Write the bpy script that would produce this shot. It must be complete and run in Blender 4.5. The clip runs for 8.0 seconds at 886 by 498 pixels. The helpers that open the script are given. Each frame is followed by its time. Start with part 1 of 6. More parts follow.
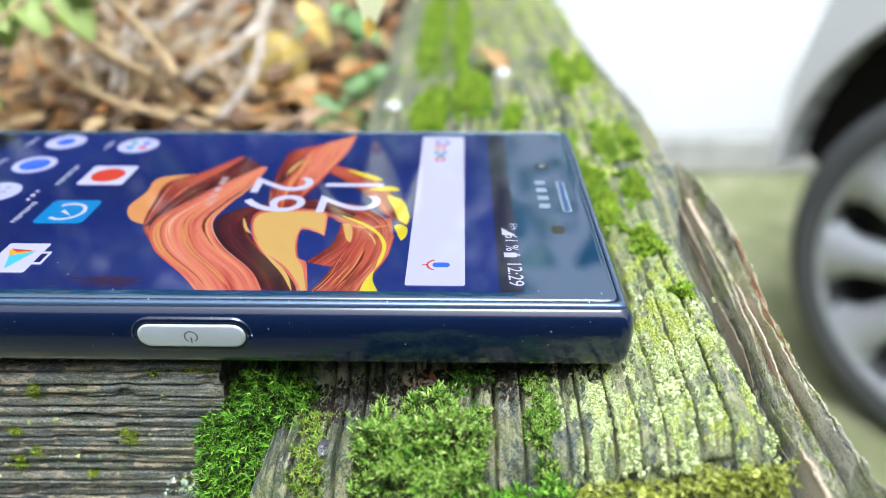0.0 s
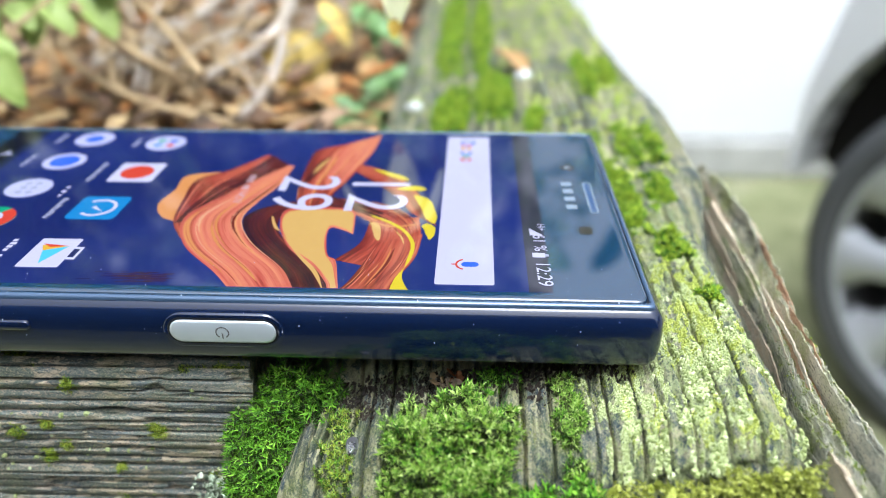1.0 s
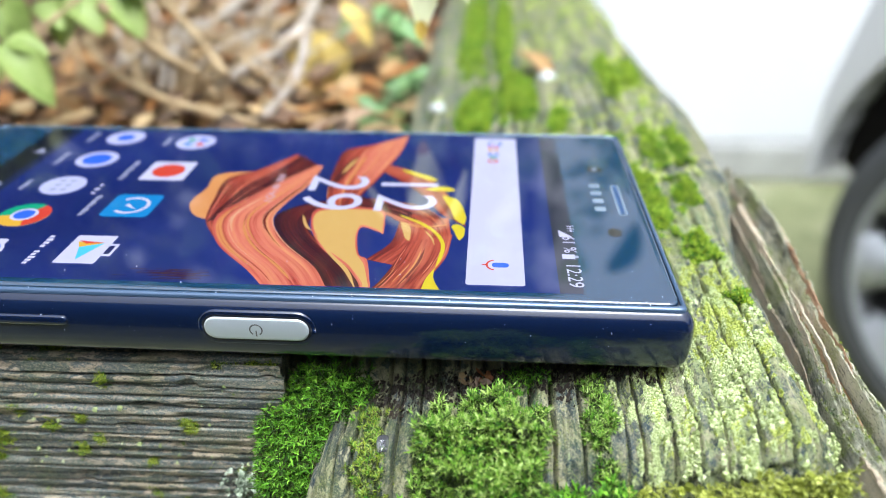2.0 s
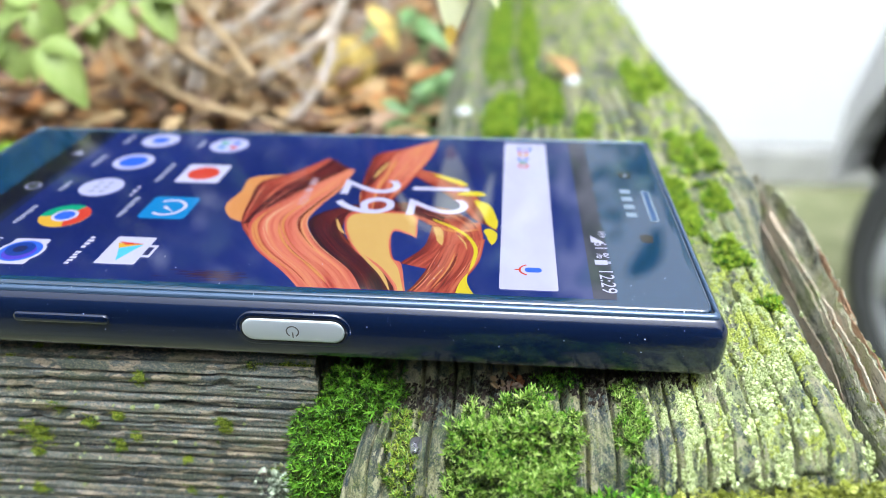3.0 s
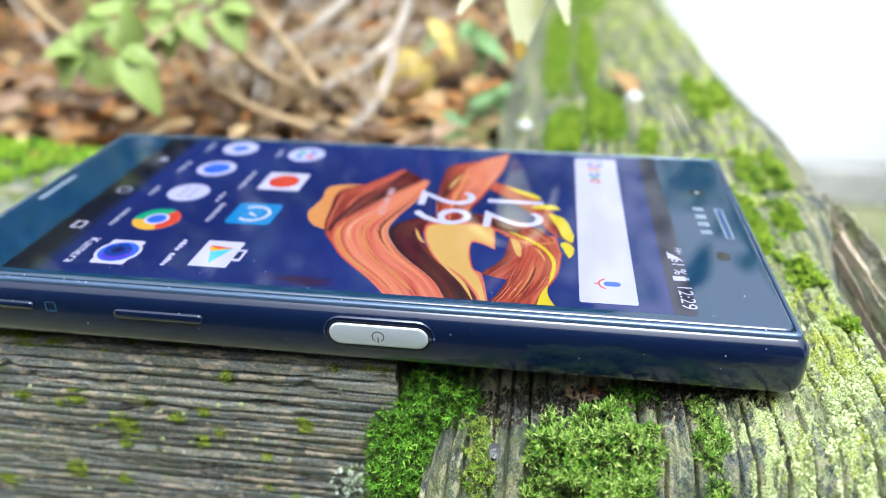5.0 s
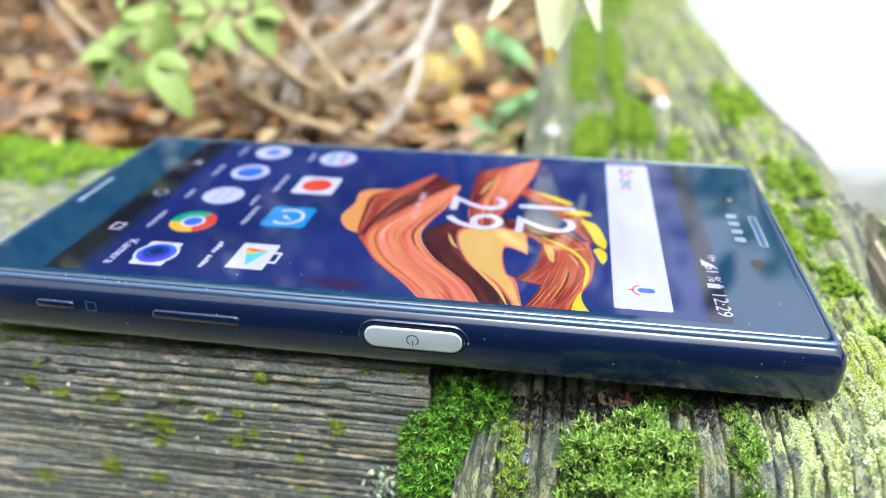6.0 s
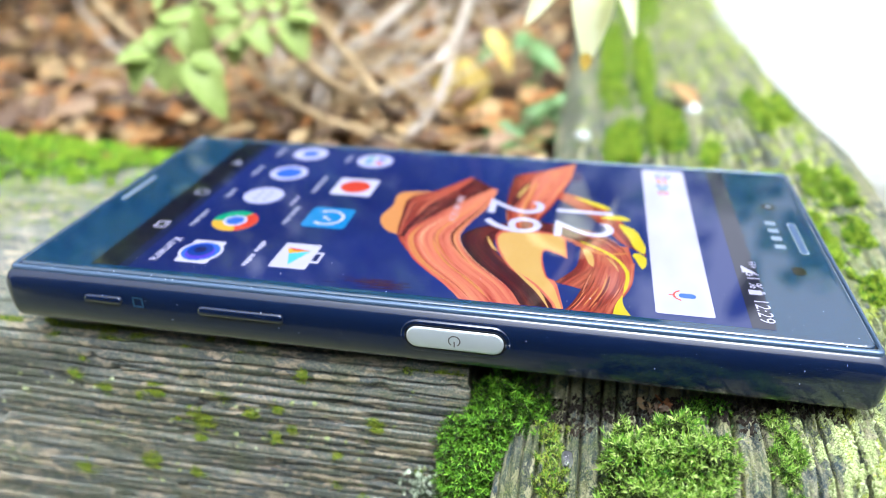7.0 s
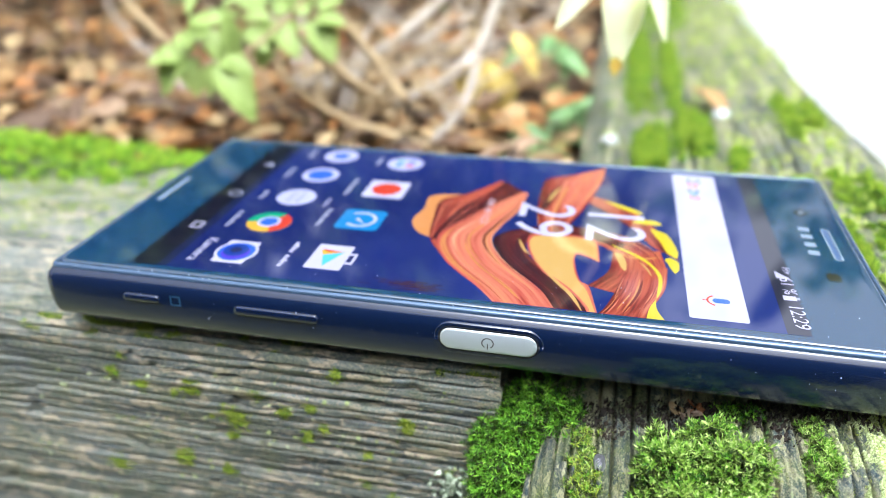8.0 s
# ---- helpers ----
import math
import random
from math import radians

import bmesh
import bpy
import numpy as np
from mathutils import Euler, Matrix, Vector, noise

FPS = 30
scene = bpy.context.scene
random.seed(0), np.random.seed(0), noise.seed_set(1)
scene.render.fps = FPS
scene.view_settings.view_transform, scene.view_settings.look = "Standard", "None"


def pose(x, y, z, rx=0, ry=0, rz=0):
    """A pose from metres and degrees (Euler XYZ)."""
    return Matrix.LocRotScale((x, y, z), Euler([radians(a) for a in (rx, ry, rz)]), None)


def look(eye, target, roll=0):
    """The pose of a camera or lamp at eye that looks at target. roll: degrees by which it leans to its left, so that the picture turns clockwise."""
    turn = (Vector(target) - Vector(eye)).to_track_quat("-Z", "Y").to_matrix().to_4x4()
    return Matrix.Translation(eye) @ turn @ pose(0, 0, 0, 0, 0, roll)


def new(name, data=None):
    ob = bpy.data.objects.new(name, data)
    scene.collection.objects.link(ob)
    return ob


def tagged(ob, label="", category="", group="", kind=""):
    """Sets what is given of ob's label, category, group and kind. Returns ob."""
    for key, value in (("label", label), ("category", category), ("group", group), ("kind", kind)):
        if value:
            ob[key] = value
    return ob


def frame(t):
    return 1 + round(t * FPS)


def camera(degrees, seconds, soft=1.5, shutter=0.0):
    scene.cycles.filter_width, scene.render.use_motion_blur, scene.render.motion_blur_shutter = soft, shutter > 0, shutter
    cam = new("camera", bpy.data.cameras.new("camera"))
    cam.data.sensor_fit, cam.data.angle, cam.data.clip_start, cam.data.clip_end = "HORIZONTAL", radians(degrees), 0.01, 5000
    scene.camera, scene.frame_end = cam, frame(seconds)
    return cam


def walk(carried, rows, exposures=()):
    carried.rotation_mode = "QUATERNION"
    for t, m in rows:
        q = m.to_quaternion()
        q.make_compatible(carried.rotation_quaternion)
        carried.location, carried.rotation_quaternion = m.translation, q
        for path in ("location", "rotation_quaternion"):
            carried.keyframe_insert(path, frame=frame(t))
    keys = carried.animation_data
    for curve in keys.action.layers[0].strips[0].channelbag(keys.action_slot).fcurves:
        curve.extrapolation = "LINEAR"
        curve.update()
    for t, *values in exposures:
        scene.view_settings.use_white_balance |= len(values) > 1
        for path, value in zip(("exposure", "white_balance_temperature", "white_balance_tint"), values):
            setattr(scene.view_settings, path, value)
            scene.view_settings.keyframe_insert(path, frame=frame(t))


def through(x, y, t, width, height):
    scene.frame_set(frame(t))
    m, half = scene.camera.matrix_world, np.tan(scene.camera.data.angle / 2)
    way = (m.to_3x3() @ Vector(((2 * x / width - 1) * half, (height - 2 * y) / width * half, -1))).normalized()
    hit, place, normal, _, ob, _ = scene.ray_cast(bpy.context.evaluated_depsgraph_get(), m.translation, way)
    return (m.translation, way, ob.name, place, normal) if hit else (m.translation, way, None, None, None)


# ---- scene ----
cam = camera(61.67, 8.0, 0.65)
PATH = [
    (0, (0.04256, -0.11000, 0.06165), (0.03805, 0.06431, -0.03631), -0.387),
    (0.5, (0.04118, -0.11026, 0.06159), (0.03533, 0.06418, -0.03607), -0.244),
    (1, (0.04010, -0.11057, 0.06158), (0.03259, 0.06386, -0.03598), -0.245),
    (1.5, (0.03891, -0.11096, 0.06165), (0.02977, 0.06343, -0.03584), -0.225),
    (3, (0.03548, -0.11233, 0.06276), (0.01972, 0.06193, -0.03412), -0.424),
    (3.5, (0.03442, -0.11302, 0.06310), (0.01630, 0.06133, -0.03320), -0.538),
    (4, (0.03295, -0.11384, 0.06360), (0.01253, 0.06055, -0.03218), -0.507),
    (4.5, (0.03080, -0.11485, 0.06407), (0.00785, 0.05955, -0.03109), -0.360),
    (6, (0.02725, -0.11657, 0.06470), (-0.00355, 0.05764, -0.02858), -0.591),
    (6.5, (0.02545, -0.11735, 0.06490), (-0.00746, 0.05668, -0.02801), -0.461),
    (7, (0.02388, -0.11825, 0.06511), (-0.01154, 0.05551, -0.02738), -0.423),
    (7.5, (0.02275, -0.11903, 0.06546), (-0.01520, 0.05437, -0.02669), -0.435),
    (8, (0.02179, -0.11953, 0.06550), (-0.01847, 0.05355, -0.02628), -0.578),
]
walk(cam, [(t, look(eye, target, roll)) for t, eye, target, roll in PATH], [(0, 1.02, 5760, 9.5), (4, 1.03, 5760, 9.5), (8, 1.28, 5760, 9.5)])
cam.data.dof.use_dof = True
cam.data.dof.focus_distance = 0.101
cam.data.dof.aperture_fstop = 12.5

# ---- light ----
world = bpy.data.worlds.new("world")
scene.world = world
world.use_nodes = True
wn = world.node_tree
wn.nodes.clear()
sky = wn.nodes.new("ShaderNodeTexSky")
sky.sky_type = "NISHITA"
sky.sun_disc = False
sky.sun_elevation = radians(73)
sky.sun_rotation = radians(151)
sky.air_density, sky.dust_density, sky.ozone_density = 2.5, 10.0, 1.0
pale = wn.nodes.new("ShaderNodeHueSaturation")
pale.inputs["Saturation"].default_value = 0.12
back = wn.nodes.new("ShaderNodeBackground")
back.inputs["Strength"].default_value = 0.15
wout = wn.nodes.new("ShaderNodeOutputWorld")
wn.links.new(sky.outputs[0], pale.inputs["Color"])
wn.links.new(pale.outputs[0], back.inputs["Color"])
wn.links.new(back.outputs[0], wout.inputs["Surface"])
sun = new("sun", bpy.data.lights.new("sun", "SUN"))
sun.data.energy, sun.data.angle, sun.data.color = 0.9, radians(34), (1.0, 0.985, 0.96)
sun.matrix_world = look((0.15, -0.27, 1.0), (0, 0, 0))

# ---- materials ----
DISPLAY = 0.55  # how bright the display is set


class Mat:
    """A node material in the making: a principled surface and short ways to feed it."""

    def __init__(self, name, rough=0.6, metal=0.0, spec=0.5):
        self.m = bpy.data.materials.new(name)
        self.m.use_nodes = True
        self.t = self.m.node_tree
        self.b = self.t.nodes["Principled BSDF"]
        self.b.inputs["Roughness"].default_value = rough
        self.b.inputs["Metallic"].default_value = metal
        self.b.inputs["Specular IOR Level"].default_value = spec

    def n(self, kind, **inputs):
        node = self.t.nodes.new(kind)
        for k, v in inputs.items():
            key = k.replace("_", " ")
            if hasattr(v, "is_output"):
                self.t.links.new(v, node.inputs[key])
            else:
                node.inputs[key].default_value = v
        return node

    def place(self, sx=1.0, sy=1.0, sz=1.0):
        g = self.n("ShaderNodeNewGeometry")
        mp = self.n("ShaderNodeMapping", Vector=g.outputs["Position"])
        mp.inputs["Scale"].default_value = (sx, sy, sz)
        return mp.outputs[0]

    def noise(self, scale, detail=4.0, rough=0.55, at=None, sx=1.0, sy=1.0, sz=1.0):
        return self.n("ShaderNodeTexNoise", Vector=at or self.place(sx, sy, sz), Scale=scale, Detail=detail, Roughness=rough).outputs[0]

    def ramp(self, fac, *stops):
        r = self.n("ShaderNodeValToRGB", Fac=fac)
        e = r.color_ramp.elements
        while len(e) < len(stops):
            e.new(0.5)
        for el, (p, c) in zip(e, stops):
            el.position = p
            el.color = (*c, 1.0) if len(c) == 3 else c
        return r.outputs[0]

    def mix(self, fac, a, b):
        x = self.t.nodes.new("ShaderNodeMix")
        x.data_type = "RGBA"
        for sock, v in ((x.inputs[0], fac), (x.inputs[6], a), (x.inputs[7], b)):
            if hasattr(v, "is_output"):
                self.t.links.new(v, sock)
            else:
                sock.default_value = v if not isinstance(v, tuple) else (*v, 1.0)
        return x.outputs[2]

    def island(self):
        return self.n("ShaderNodeNewGeometry").outputs["Random Per Island"]

    def color(self, v):
        if hasattr(v, "is_output"):
            self.t.links.new(v, self.b.inputs["Base Color"])
        else:
            self.b.inputs["Base Color"].default_value = (*v, 1.0)
        return self

    def gloss(self, v):
        self.t.links.new(v, self.b.inputs["Roughness"])
        return self

    def bump(self, height, strength=0.5, distance=0.0003):
        bn = self.n("ShaderNodeBump", Height=height, Strength=strength, Distance=distance)
        self.t.links.new(bn.outputs[0], self.b.inputs["Normal"])
        return self

    def glow(self, v, strength=1.0):
        if hasattr(v, "is_output"):
            self.t.links.new(v, self.b.inputs["Emission Color"])
        else:
            self.b.inputs["Emission Color"].default_value = (*v, 1.0)
        self.b.inputs["Emission Strength"].default_value = strength * DISPLAY
        return self

    def thin(self, amount=0.3):
        """Leaves let some light through."""
        self.b.inputs["Transmission Weight"].default_value = 0.0
        self.b.inputs["Subsurface Weight"].default_value = amount
        self.b.inputs["Subsurface Radius"].default_value = (0.0012, 0.0014, 0.0006)
        self.b.inputs["Subsurface Scale"].default_value = 1.0
        return self


def wood(name, along, dark, mid, pale, fleck, green, crusted=False, soft=1.0, film=0.75):
    """Weathered timber: grain runs along x or y."""
    m = Mat(name, 0.72, spec=0.3)
    s = (0.07, 1.0, 1.0) if along == "x" else (1.0, 0.07, 1.0)
    half = (0.4, 1.0, 1.0) if along == "x" else (1.0, 0.4, 1.0)
    grain = m.noise(1500, 5, 0.65, sx=s[0], sy=s[1], sz=s[2])
    stripe = m.noise(330, 3, 0.5, sx=s[0], sy=s[1], sz=s[2])
    base = m.ramp(stripe, (0.5 - 0.12 * soft, dark), (0.5, mid), (0.5 + 0.15 * soft, pale))
    base = m.mix(m.ramp(grain, (0.42, (0, 0, 0)), (0.72, (0.55, 0.55, 0.55))), base, pale)
    base = m.mix(m.ramp(grain, (0.28, (0.7, 0.7, 0.7)), (0.44, (0, 0, 0))), base, dark)
    # worn flecks lie in drifts
    drift = m.ramp(m.noise(110, 3, 0.6, sx=half[0], sy=half[1], sz=half[2]), (0.36, (0, 0, 0)), (0.54, (1, 1, 1)))
    spots = m.noise(760, 4, 0.6, sx=half[0], sy=half[1], sz=half[2])
    base = m.mix(m.mix(drift, (0.0, 0.0, 0.0), m.ramp(spots, (0.53, (0, 0, 0)), (0.565, (0.85, 0.85, 0.85)))), base, fleck)
    algae = m.noise(120, 6, 0.7)
    base = m.mix(m.ramp(algae, (0.44, (0, 0, 0)), (0.68, (film, film, film))), base, green)
    # fine granular specks, thick on the worn streaks and thin on the sound ones
    specks = m.noise(3000, 3, 0.65)
    worn = m.ramp(stripe, (0.42, (0.25, 0.25, 0.25)), (0.55, (1, 1, 1)))
    base = m.mix(m.mix(worn, (0.0, 0.0, 0.0), m.ramp(specks, (0.54, (0, 0, 0)), (0.63, (0.7, 0.7, 0.7)))), base, fleck)
    if crusted:
        # pale lichen stains thicken towards the sleeper's outer front corner
        sep = m.n("ShaderNodeSeparateXYZ", Vector=m.place())
        side = m.n("ShaderNodeMapRange", Value=sep.outputs[0])
        side.inputs["From Min"].default_value, side.inputs["From Max"].default_value = 0.050, 0.070
        crumb = m.noise(1100, 6, 0.75, sy=0.5)
        near = m.n("ShaderNodeMapRange", Value=sep.outputs[1])
        near.inputs["From Min"].default_value, near.inputs["From Max"].default_value = 0.045, 0.005
        bare = m.n("ShaderNodeMapRange", Value=sep.outputs[0])
        bare.inputs["From Min"].default_value, bare.inputs["From Max"].default_value = 0.0795, 0.0755
        lift = m.n("ShaderNodeMath")
        lift.operation = "MULTIPLY_ADD"
        m.t.links.new(side.outputs[0], lift.inputs[0])
        lift.inputs[1].default_value = 0.13
        m.t.links.new(crumb, lift.inputs[2])
        tone = m.ramp(m.noise(420, 3), (0.35, (0.26, 0.31, 0.07)), (0.6, (0.38, 0.44, 0.20)))
        base = m.mix(m.mix(bare.outputs[0], (0.0, 0.0, 0.0), m.mix(near.outputs[0], (0.0, 0.0, 0.0), m.ramp(lift.outputs[0], (0.585, (0, 0, 0)), (0.62, (0.6, 0.6, 0.6))))), base, tone)
    grit = m.noise(4600, 4, 0.7, sx=half[0], sy=half[1], sz=half[2])
    base = m.mix(m.ramp(grit, (0.54, (0, 0, 0)), (0.64, (0.5, 0.5, 0.5))), base, fleck)
    base = m.mix(m.ramp(grit, (0.36, (0.75, 0.75, 0.75)), (0.46, (0, 0, 0))), base, dark)
    m.color(base)
    m.gloss(m.ramp(stripe, (0.3, (0.45, 0.45, 0.45)), (0.7, (0.85, 0.85, 0.85))))
    m.bump(m.noise(3400, 7, 0.75, sx=half[0], sy=half[1], sz=half[2]), 1.0, 0.0005)
    return m.m


M = {}
M["beam"] = wood("beam_wood", "y", (0.012, 0.028, 0.040), (0.044, 0.076, 0.096), (0.28, 0.265, 0.165), (0.45, 0.42, 0.26), (0.13, 0.165, 0.03), True, 0.7, 0.75)
M["plank"] = wood("plank_wood", "x", (0.042, 0.054, 0.058), (0.140, 0.168, 0.168), (0.26, 0.285, 0.25), (0.57, 0.47, 0.33), (0.12, 0.15, 0.05), False, 1.0, 0.55)
M["outer"] = wood("outer_wood", "y", (0.06, 0.065, 0.055), (0.30, 0.31, 0.25), (0.66, 0.64, 0.50), (0.70, 0.66, 0.50), (0.30, 0.36, 0.06), False, 0.55, 0.8)
M["splinter"] = wood("splintered_wood", "y", (0.26, 0.20, 0.13), (0.62, 0.53, 0.39), (0.80, 0.72, 0.57), (0.72, 0.58, 0.40), (0.30, 0.27, 0.13), False, 1.0, 0.25)


M["splinter_rust"] = wood("rusty_torn_wood", "y", (0.16, 0.08, 0.04), (0.46, 0.26, 0.14), (0.58, 0.38, 0.24), (0.56, 0.36, 0.22), (0.3, 0.2, 0.1), False, 1.0, 0.3)


def moss_mat(name, a, b, c):
    m = Mat(name, 0.55, spec=0.3)
    m.color(m.ramp(m.island(), (0.12, a), (0.6, b), (1.0, c))).thin(0.0)
    return m.m


M["moss"] = moss_mat("moss_green", (0.012, 0.048, 0.002), (0.062, 0.19, 0.006), (0.18, 0.40, 0.02))
M["moss_pale"] = moss_mat("moss_pale", (0.045, 0.095, 0.008), (0.20, 0.33, 0.03), (0.46, 0.58, 0.17))
M["moss_yellow"] = moss_mat("moss_yellow", (0.13, 0.23, 0.008), (0.29, 0.42, 0.016), (0.48, 0.58, 0.07))
# old low leaves, near black: the shade between shoots is in their colour
M["moss_old_shade"] = moss_mat("moss_old_shaded_leaf", (0.012, 0.022, 0.004), (0.03, 0.055, 0.008), (0.07, 0.09, 0.015))
M["moss_bright"] = moss_mat("moss_bright", (0.075, 0.21, 0.010), (0.14, 0.34, 0.018), (0.28, 0.52, 0.05))
M["moss_tuft"] = moss_mat("moss_tuft", (0.10, 0.15, 0.01), (0.24, 0.31, 0.02), (0.42, 0.48, 0.07))
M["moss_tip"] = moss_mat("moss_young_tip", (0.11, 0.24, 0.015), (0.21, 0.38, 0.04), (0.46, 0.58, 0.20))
M["moss_cushion"] = moss_mat("moss_cushion", (0.14, 0.26, 0.008), (0.32, 0.50, 0.014), (0.48, 0.66, 0.05))
M["lichen"] = moss_mat("lichen_pale", (0.22, 0.27, 0.09), (0.42, 0.48, 0.21), (0.62, 0.67, 0.40))
M["lichen_yellow"] = moss_mat("lichen_yellow", (0.19, 0.24, 0.03), (0.42, 0.48, 0.09), (0.62, 0.66, 0.22))
M["lichen_olive"] = moss_mat("lichen_olive", (0.12, 0.14, 0.015), (0.29, 0.33, 0.04), (0.50, 0.53, 0.13))
M["lichen_grey"] = moss_mat("lichen_grey_green", (0.17, 0.22, 0.14), (0.34, 0.40, 0.28), (0.54, 0.60, 0.46))


def leaf_mat(name, a, b, c, spot, rough=0.45, through=0.0):
    m = Mat(name, rough, spec=0.4)
    v = m.noise(180, 4, 0.6)
    base = m.ramp(m.island(), (0.0, a), (0.5, b), (1.0, c))
    tone = m.mix(m.ramp(v, (0.5, (0, 0, 0)), (0.75, (0.8, 0.8, 0.8))), base, spot)
    m.color(tone).bump(m.noise(600, 3), 0.3, 0.0006)
    if through:
        glow_through = m.n("ShaderNodeBsdfTranslucent", Color=tone)
        both = m.n("ShaderNodeMixShader", Fac=through)
        m.t.links.new(m.b.outputs[0], both.inputs[1])
        m.t.links.new(glow_through.outputs[0], both.inputs[2])
        m.t.links.new(both.outputs[0], m.t.nodes["Material Output"].inputs["Surface"])
    return m.m


M["litter"] = leaf_mat("dead_leaf", (0.34, 0.135, 0.032), (0.31, 0.175, 0.06), (0.48, 0.36, 0.18), (0.11, 0.05, 0.025), 0.7)
M["litter_dark"] = leaf_mat("rotting_leaf", (0.06, 0.04, 0.025), (0.16, 0.09, 0.05), (0.30, 0.2, 0.12), (0.04, 0.03, 0.02), 0.75)
M["leaf_green"] = leaf_mat("green_leaf", (0.22, 0.34, 0.06), (0.36, 0.48, 0.12), (0.60, 0.64, 0.28), (0.22, 0.34, 0.05), through=0.4)
M["leaf_dark"] = leaf_mat("dark_green_leaf", (0.05, 0.13, 0.02), (0.12, 0.24, 0.06), (0.30, 0.40, 0.22), (0.03, 0.07, 0.02))
M["leaf_yellow"] = leaf_mat("yellow_leaf", (0.74, 0.54, 0.10), (0.80, 0.62, 0.16), (0.86, 0.76, 0.38), (0.72, 0.52, 0.14), through=0.25)
M["leaf_lime"] = leaf_mat("yellow_green_leaf", (0.84, 0.85, 0.46), (0.86, 0.87, 0.54), (0.88, 0.89, 0.60), (0.72, 0.76, 0.24), through=0.2)
M["leaf_tip"] = leaf_mat("withered_tip", (0.42, 0.30, 0.03), (0.45, 0.34, 0.04), (0.5, 0.4, 0.06), (0.30, 0.12, 0.02), 0.7)


def bark_mat(name, a, b):
    m = Mat(name, 0.75, spec=0.3)
    v = m.noise(260, 5, 0.6)
    m.color(m.ramp(v, (0.3, a), (0.7, b))).bump(v, 0.5, 0.0006)
    return m.m


M["twig_pale"] = bark_mat("pale_bark", (0.33, 0.27, 0.20), (0.56, 0.50, 0.42))
M["twig_tan"] = bark_mat("tan_bark", (0.22, 0.15, 0.075), (0.47, 0.35, 0.19))
M["twig_dark"] = bark_mat("dark_bark", (0.10, 0.07, 0.05), (0.24, 0.17, 0.12))
soil = Mat("soil", 0.9, spec=0.2)
sv = soil.noise(60, 8, 0.7)
soil.color(soil.ramp(sv, (0.3, (0.03, 0.02, 0.012)), (0.7, (0.13, 0.08, 0.045)))).bump(sv, 1.0, 0.006)
M["soil"] = soil.m

# the telephone
M["shell"] = Mat("navy_gloss_plastic", 0.2, spec=0.5).color((0.0026, 0.0085, 0.034)).m
body_b = M["shell"].node_tree.nodes["Principled BSDF"]
body_b.inputs["Coat Weight"].default_value = 0.75
body_b.inputs["Coat Roughness"].default_value = 0.04
M["rim"] = Mat("rim_plastic", 0.22, 0.35, spec=0.9).color((0.06, 0.10, 0.17)).m
M["bezel"] = Mat("bezel_glass", 0.03, spec=1.0).color((0.007, 0.029, 0.066)).m
M["bezel"].node_tree.nodes["Principled BSDF"].inputs["IOR"].default_value = 1.66
M["seam"] = Mat("black_seam", 0.5).color((0.004, 0.005, 0.008)).m
M["silver"] = Mat("silver_button", 0.34, 0.5).color((0.62, 0.68, 0.73)).m
M["ink"] = Mat("grey_ink", 0.5).color((0.10, 0.10, 0.11)).m
M["mark_silver"] = Mat("silver_mark", 0.25, 0.3).color((0.20, 0.25, 0.30)).m
M["grille"] = Mat("speaker_mesh", 0.4, 0.3).color((0.03, 0.07, 0.16)).m
M["sensor"] = Mat("sensor_window", 0.05).color((0.018, 0.016, 0.010)).m
M["dust"] = Mat("dust_speck", 0.9).color((0.4, 0.42, 0.45)).m
M["mark_blue"] = Mat("dim_mark", 0.4).color((0.02, 0.07, 0.13)).m


def lit(name, colour, strength=1.0):
    """A lit dot of the display under its cover glass."""
    m = Mat(name, 0.04, spec=0.9).color((0.004, 0.004, 0.006)).glow(colour, strength)
    m.b.inputs["IOR"].default_value = 1.6
    return m.m


wall_paper = Mat("display_blue", 0.04, spec=0.9).color((0.003, 0.003, 0.008))
wall_paper.b.inputs["IOR"].default_value = 1.6
wv = wall_paper.noise(28, 2, 0.5)
# the green in these blues stands in for foliage reflected on the glass
wall_paper.glow(wall_paper.ramp(wv, (0.35, (0.008, 0.018, 0.12)), (0.65, (0.016, 0.032, 0.19))), 1.0)
M["wallpaper"] = wall_paper.m
for key, colour in dict(white=(0.70, 0.675, 0.87), dim=(0.44, 0.45, 0.58), blue=(0.05, 0.16, 0.85), sky=(0.02, 0.26, 0.62), green=(0.02, 0.40, 0.20), red=(0.72, 0.06, 0.03),
                        amber=(0.85, 0.48, 0.04), lilac=(0.60, 0.60, 0.88), cyan=(0.12, 0.62, 0.85), violet=(0.10, 0.06, 0.62), navy=(0.01, 0.015, 0.12), yellow=(0.82, 0.66, 0.02),
                        ochre=(0.76, 0.46, 0.13), amberflat=(0.76, 0.31, 0.09), lens=(0.01, 0.05, 0.35), shade=(0.022, 0.020, 0.045), date=(0.66, 0.44, 0.46), dusk=(0.008, 0.014, 0.06), night=(0.004, 0.005, 0.014)).items():
    M["lit_" + key] = lit("lit_" + key, colour)


